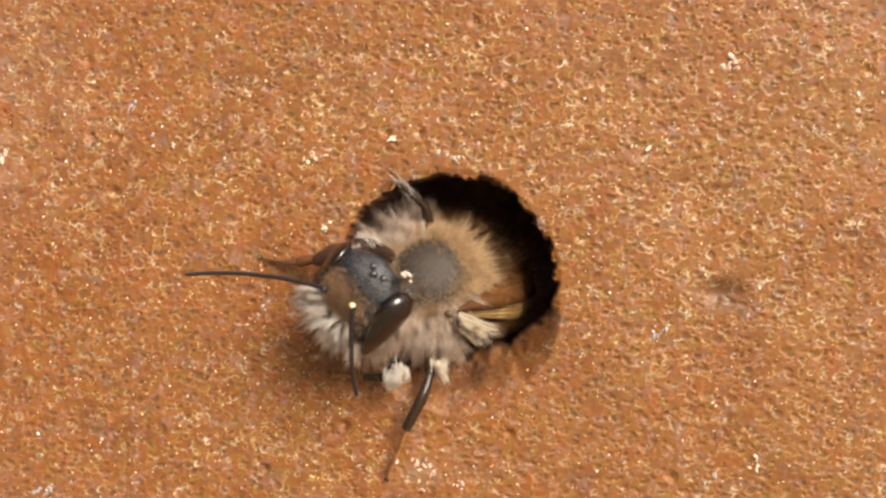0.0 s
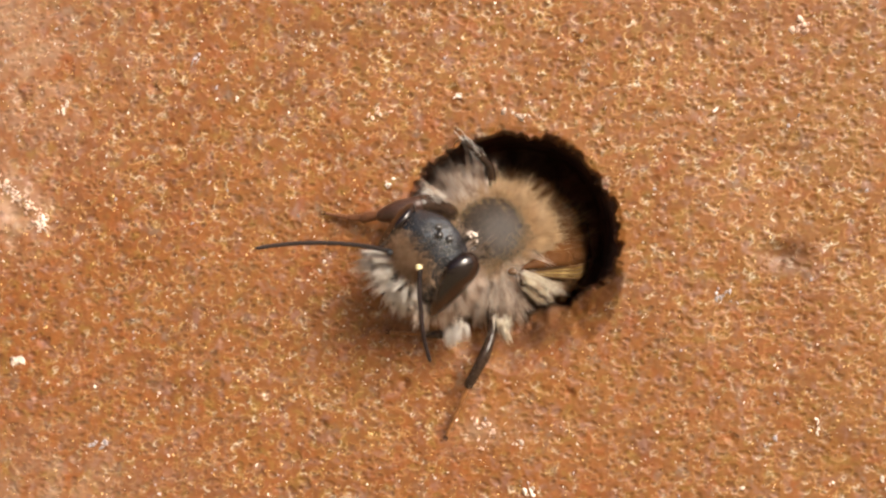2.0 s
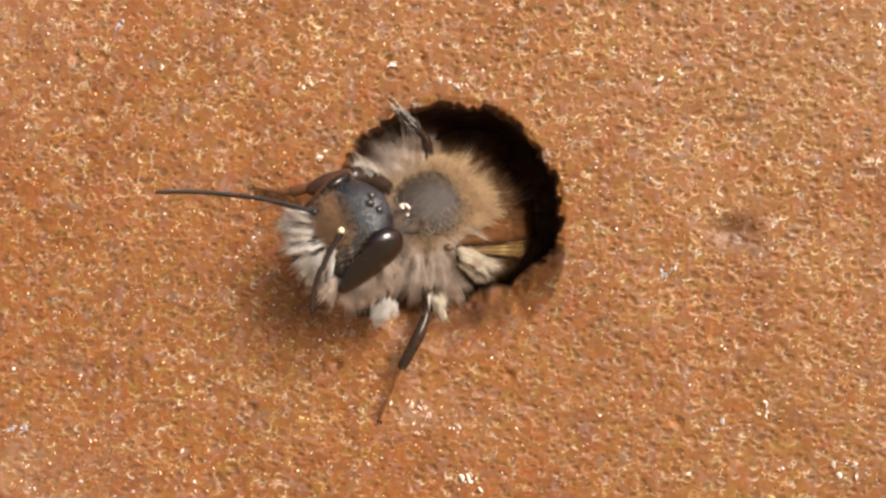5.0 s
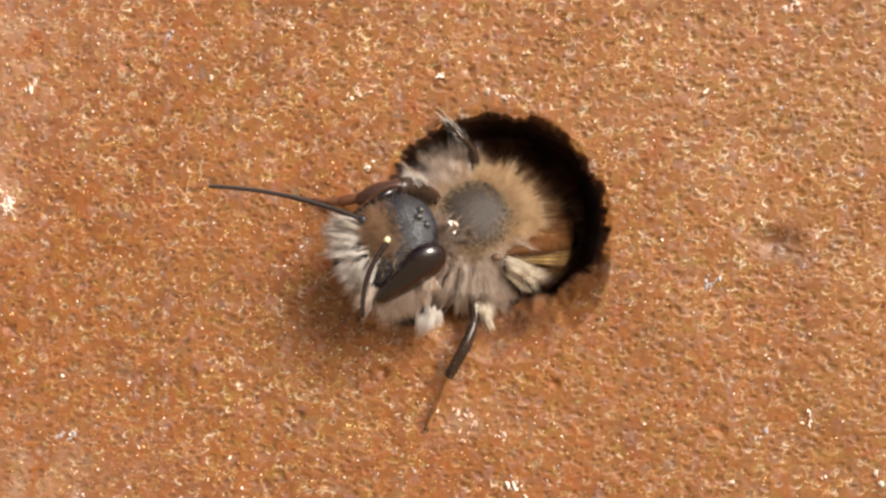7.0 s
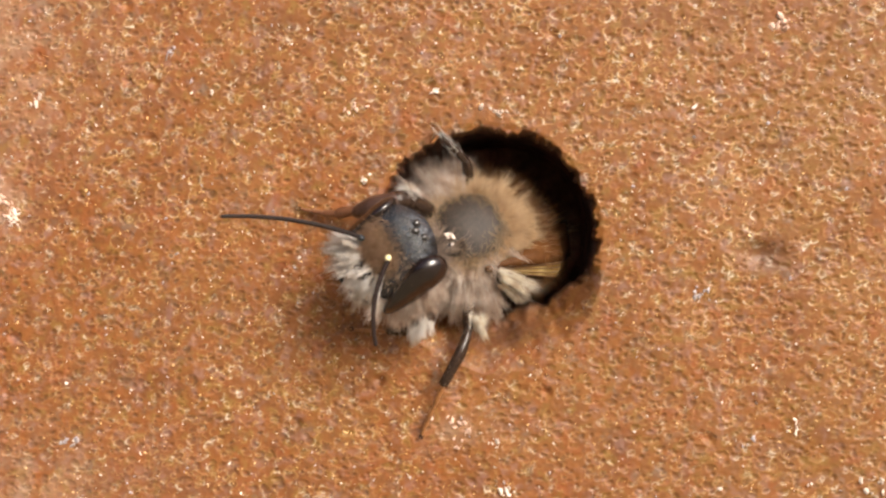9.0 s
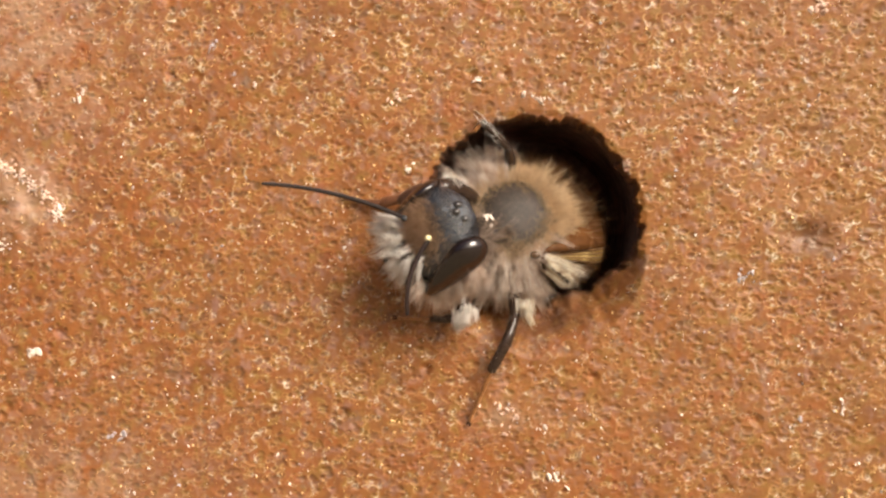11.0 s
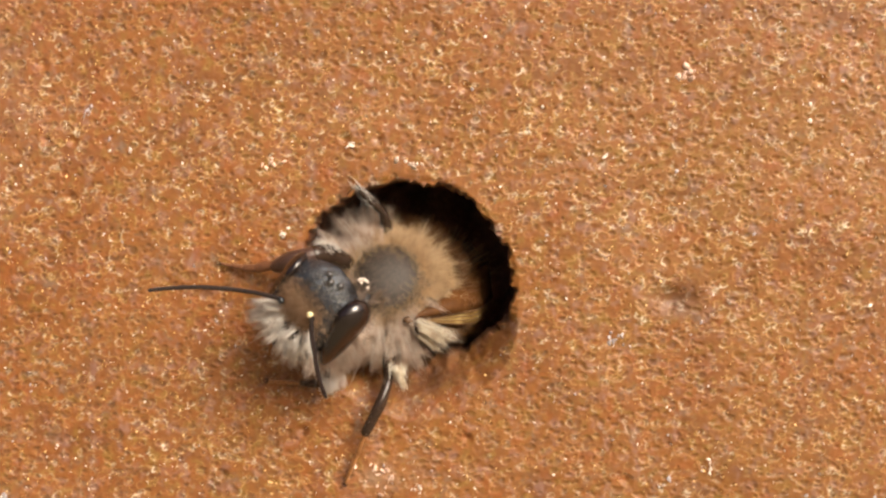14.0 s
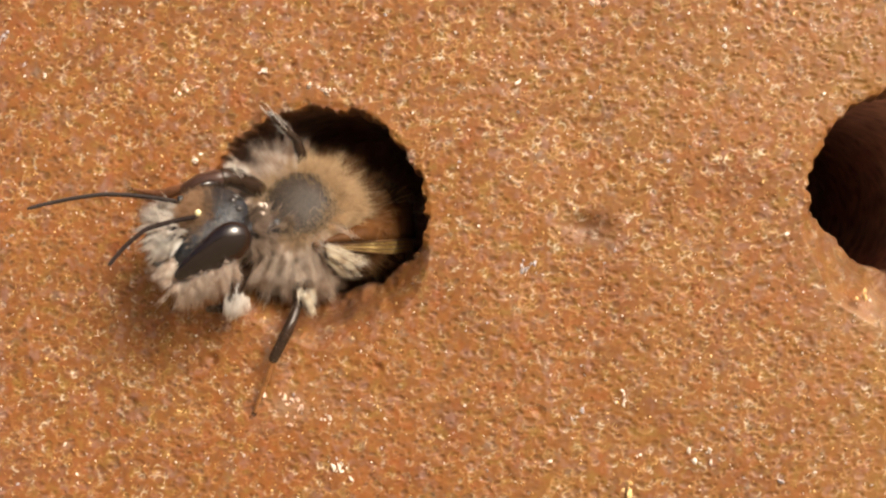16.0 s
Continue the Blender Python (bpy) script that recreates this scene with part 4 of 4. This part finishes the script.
    part("crown_hair", strands(crown, 0.008), HAIR_DARK, head, "sparse short crown hair")
    return head


ANTENNA_LENGTH = 4.95


def make_antenna_piece(head, name, first, label):
    """Half an antenna along its own x axis, ringed by its joints."""
    n, half = 6, ANTENNA_LENGTH / 2
    pts, radii = [], []
    for k in range(n):
        for u, w in ((0.0, 0.86), (0.12, 0.97), (0.88, 1.0)):
            w0 = (k + u) / n
            pts.append((half * w0, 0, 0.24 * w0 * (1 - w0)))
            radii.append(w * (0.078 if first else 0.074 - 0.004 * k * u))
    pts.append((half, 0, 0))
    radii.append(0.068 if first else 0.045)
    return part(name, tube(pts, radii, 12, 1), ANTENNA, head, label)


make_chest()
make_chest_fur()
make_abdomen()
sliding_leg = make_legs()
make_wing()
bee_head = make_head()
far_base = make_antenna_piece(bee_head, "antenna_base", True, "dark jointed antenna, inner half")
far_tip = make_antenna_piece(bee_head, "antenna_tip", False, "dark jointed antenna, outer half")
near_base = make_antenna_piece(bee_head, "antenna_base", True, "dark jointed antenna, inner half")
near_tip = make_antenna_piece(bee_head, "antenna_tip", False, "dark jointed antenna, outer half")

# ---- what moves: seconds, place in millimetres, turn in degrees ----
HEAD_ROWS = [
    (0, -5.980, -2.574, -2.813, 115.7, 45.3, -11.3),
    (0.5, -5.879, -2.573, -3.015, 122.6, 41.5, -5.6),
    (1, -5.798, -2.569, -3.053, 123.9, 40.5, -5.3),
    (1.5, -5.884, -2.566, -2.966, 120.2, 42.0, -9.7),
    (2, -6.010, -2.572, -3.030, 119.6, 42.7, -11.1),
    (2.5, -6.060, -2.563, -3.139, 119.1, 44.3, -11.4),
    (3, -6.020, -2.576, -3.005, 116.2, 43.5, -13.4),
    (3.5, -6.088, -2.600, -2.987, 116.8, 45.7, -9.8),
    (6, -6.440, -2.622, -2.998, 79.9, 52.5, -38.7),
    (6.5, -6.557, -2.605, -3.047, 79.1, 53.7, -40.8),
    (7, -6.484, -2.611, -3.034, 83.3, 54.3, -34.7),
    (7.5, -6.469, -2.604, -2.939, 99.0, 53.7, -17.6),
    (8, -6.254, -2.617, -3.015, 109.9, 53.3, -15.2),
    (8.5, -6.249, -2.621, -3.032, 104.1, 52.8, -17.0),
    (11, -6.465, -2.579, -2.869, 101.2, 54.8, -27.5),
    (11.5, -6.401, -2.597, -2.844, 99.5, 55.6, -28.2),
    (12, -6.191, -2.600, -3.039, 113.3, 45.0, -13.4),
    (12.5, -6.352, -2.592, -3.000, 116.8, 47.9, -9.8),
    (13, -6.207, -2.589, -2.886, 115.3, 42.0, -13.1),
    (13.5, -6.155, -2.591, -2.903, 114.6, 42.1, -13.1),
    (14, -6.028, -2.594, -2.909, 112.8, 42.2, -13.0),
    (14.5, -5.999, -2.602, -3.070, 108.3, 49.6, -14.3),
    (15, -5.981, -2.603, -3.059, 108.5, 51.2, -12.4),
    (15.5, -6.129, -2.602, -3.025, 101.6, 56.2, -24.4),
    (16, -6.656, -2.679, -3.000, 49.8, 41.9, -57.2),
]
FAR_BASE_ROWS = [
    (0, -1.037, 0.017, 0.750, 143.6, -55.3, 168.6),
    (0.5, -1.037, 0.017, 0.750, 153.2, -55.1, 162.0),
    (1, -1.037, 0.017, 0.750, 157.7, -56.8, 159.8),
    (1.5, -1.037, 0.017, 0.750, 153.9, -58.8, 162.9),
    (2, -1.037, 0.017, 0.750, 150.0, -57.7, 166.9),
    (2.5, -1.037, 0.017, 0.750, 151.5, -60.2, 167.8),
    (3, -1.037, 0.017, 0.750, 146.7, -58.8, 168.5),
    (3.5, -1.037, 0.017, 0.750, 143.5, -58.4, 174.7),
    (6, -1.037, 0.017, 0.750, 96.2, -54.9, -144.3),
    (6.5, -1.037, 0.017, 0.750, 97.9, -58.5, -145.0),
    (7, -1.037, 0.017, 0.750, 101.1, -54.2, -148.5),
    (7.5, -1.037, 0.017, 0.750, 116.9, -59.5, -159.6),
    (8, -1.037, 0.017, 0.750, 129.7, -57.1, -169.4),
    (8.5, -1.037, 0.017, 0.750, 126.9, -60.4, -169.7),
    (11, -1.037, 0.017, 0.750, 129.0, -57.8, -173.5),
    (11.5, -1.037, 0.017, 0.750, 128.5, -59.0, -173.2),
    (12, -1.037, 0.017, 0.750, 139.5, -58.4, 175.8),
    (12.5, -1.037, 0.017, 0.750, 138.5, -55.7, -179.1),
    (13, -1.037, 0.017, 0.750, 144.6, -55.4, 165.3),
    (13.5, -1.037, 0.017, 0.750, 148.8, -58.8, 162.0),
    (14, -1.037, 0.017, 0.750, 146.9, -58.4, 161.0),
    (14.5, -1.037, 0.017, 0.750, 143.3, -64.5, 172.1),
    (15, -1.037, 0.017, 0.750, 141.4, -64.7, 176.2),
    (15.5, -1.037, 0.017, 0.750, 142.8, -67.6, 175.1),
    (16, -1.037, 0.017, 0.750, 43.6, -57.1, -88.4),
]
FAR_TIP_ROWS = [
    (0, -2.426, 0.297, 2.792, 132.2, -62.8, -178.1),
    (0.5, -2.390, 0.457, 2.787, 144.2, -63.8, 172.3),
    (1, -2.313, 0.485, 2.830, 149.3, -66.0, 169.3),
    (1.5, -2.267, 0.395, 2.876, 143.5, -67.5, 174.6),
    (2, -2.331, 0.318, 2.850, 138.9, -66.0, 179.4),
    (2.5, -2.243, 0.278, 2.907, 139.4, -68.7, -178.8),
    (3, -2.299, 0.273, 2.875, 134.1, -66.7, -177.3),
    (3.5, -2.336, 0.136, 2.865, 130.3, -65.8, -170.4),
    (6, -2.197, -0.817, 2.783, 81.7, -54.7, -126.6),
    (6.5, -2.100, -0.728, 2.869, 81.2, -58.4, -125.5),
    (7, -2.278, -0.743, 2.764, 86.8, -54.9, -131.0),
    (7.5, -2.220, -0.423, 2.891, 99.3, -62.7, -139.5),
    (8, -2.366, -0.232, 2.835, 114.9, -62.5, -152.3),
    (8.5, -2.245, -0.203, 2.910, 109.3, -65.2, -150.0),
    (11, -2.351, -0.133, 2.854, 113.5, -63.2, -155.8),
    (11.5, -2.310, -0.134, 2.879, 112.2, -64.2, -154.8),
    (12, -2.337, 0.112, 2.866, 125.4, -65.3, -168.3),
    (12.5, -2.437, -0.005, 2.803, 125.8, -62.6, -164.4),
    (13, -2.403, 0.376, 2.794, 133.4, -63.1, 178.3),
    (13.5, -2.261, 0.415, 2.876, 136.7, -66.9, 175.5),
    (14, -2.268, 0.440, 2.867, 134.5, -66.3, 174.9),
    (14.5, -2.097, 0.165, 2.993, 125.1, -71.7, -168.4),
    (15, -2.095, 0.087, 2.997, 122.3, -71.6, -163.3),
    (15.5, -1.982, 0.098, 3.047, 120.5, -74.5, -161.5),
    (16, -0.999, -1.341, 2.850, 31.3, -43.9, -72.6),
]
NEAR_BASE_ROWS = [
    (0, 0.038, 0.441, 0.750, 28.0, -54.7, 24.5),
    (0.5, 0.038, 0.441, 0.750, 27.2, -55.0, 22.6),
    (1, 0.038, 0.441, 0.750, 25.9, -54.2, 24.4),
    (1.5, 0.038, 0.441, 0.750, 25.6, -53.6, 23.4),
    (2, 0.038, 0.441, 0.750, 22.3, -54.7, 22.8),
    (2.5, 0.038, 0.441, 0.750, 24.8, -54.7, 17.7),
    (3, 0.038, 0.441, 0.750, 22.5, -55.8, 21.5),
    (3.5, 0.038, 0.441, 0.750, 23.2, -58.9, 22.0),
    (6, 0.038, 0.441, 0.750, 37.0, -56.9, -6.6),
    (6.5, 0.038, 0.441, 0.750, 37.6, -54.6, -3.8),
    (7, 0.038, 0.441, 0.750, 41.2, -57.0, 1.2),
    (7.5, 0.038, 0.441, 0.750, 35.3, -67.3, 5.8),
    (8, 0.038, 0.441, 0.750, 27.0, -61.5, 17.1),
    (8.5, 0.038, 0.441, 0.750, 37.8, -60.1, 10.2),
    (11, 0.038, 0.441, 0.750, 17.8, -59.4, 17.9),
    (11.5, 0.038, 0.441, 0.750, 21.2, -58.5, 18.0),
    (12, 0.038, 0.441, 0.750, 30.5, -54.8, 16.2),
    (12.5, 0.038, 0.441, 0.750, 23.6, -57.7, 24.8),
    (13, 0.038, 0.441, 0.750, 24.9, -54.6, 26.9),
    (13.5, 0.038, 0.441, 0.750, 27.4, -54.0, 26.5),
    (14, 0.038, 0.441, 0.750, 34.1, -52.5, 25.4),
    (14.5, 0.038, 0.441, 0.750, 39.9, -52.2, 23.3),
    (15, 0.038, 0.441, 0.750, 42.9, -52.0, 21.7),
    (15.5, 0.038, 0.441, 0.750, 25.4, -57.5, 34.5),
    (16, 0.038, 0.441, 0.750, 38.0, -51.1, -35.4),
]
NEAR_TIP_ROWS = [
    (0, 1.340, 1.033, 2.773, 24.8, -49.8, 28.5),
    (0.5, 1.350, 0.986, 2.780, 24.1, -50.0, 26.5),
    (1, 1.357, 1.038, 2.761, 23.0, -49.2, 28.1),
    (1.5, 1.388, 1.025, 2.744, 22.8, -48.5, 27.0),
    (2, 1.357, 0.996, 2.772, 19.8, -49.5, 26.1),
    (2.5, 1.403, 0.877, 2.771, 21.9, -49.6, 21.3),
    (3, 1.335, 0.950, 2.799, 19.9, -50.6, 24.8),
    (3.5, 1.225, 0.920, 2.872, 20.1, -53.7, 25.7),
    (6, 1.386, 0.285, 2.835, 28.9, -47.2, 3.6),
    (6.5, 1.476, 0.345, 2.778, 30.0, -45.0, 6.1),
    (7, 1.394, 0.469, 2.835, 32.2, -47.7, 12.5),
    (7.5, 0.994, 0.538, 3.045, 24.4, -57.2, 18.2),
    (8, 1.172, 0.790, 2.936, 20.1, -50.9, 25.4),
    (8.5, 1.259, 0.661, 2.906, 28.6, -50.4, 21.3),
    (11, 1.243, 0.829, 2.891, 13.5, -48.3, 23.1),
    (11.5, 1.276, 0.843, 2.870, 16.3, -47.5, 24.1),
    (12, 1.410, 0.839, 2.775, 27.1, -49.9, 20.6),
    (12.5, 1.240, 0.995, 2.845, 20.6, -52.6, 28.4),
    (13, 1.319, 1.092, 2.769, 22.1, -49.5, 30.5),
    (13.5, 1.340, 1.091, 2.756, 24.3, -49.1, 30.4),
    (14, 1.400, 1.086, 2.717, 30.5, -47.8, 30.0),
    (14.5, 1.434, 1.042, 2.707, 35.8, -47.8, 28.6),
    (15, 1.454, 1.004, 2.704, 38.6, -47.8, 27.3),
    (15.5, 1.140, 1.198, 2.848, 19.7, -46.8, 41.7),
    (16, 1.327, -0.474, 2.707, 27.7, -33.6, -20.3),
]


def keyed(rows, origin=(0, 0, 0)):
    o = Vector(origin)
    return [(t, pose((x - o.x) * MM, (y - o.y) * MM, (z - o.z) * MM, a, b, c)) for t, x, y, z, a, b, c in rows]


def motions():
    walk(bee_head, keyed(HEAD_ROWS, ROOT))
    walk(sliding_leg, [(0, pose(0, 0, 0)), (16, pose(-0.86 * MM, 0, 0))])
    walk(far_base, keyed(FAR_BASE_ROWS))
    walk(far_tip, keyed(FAR_TIP_ROWS))
    walk(near_base, keyed(NEAR_BASE_ROWS))
    walk(near_tip, keyed(NEAR_TIP_ROWS))


motions()
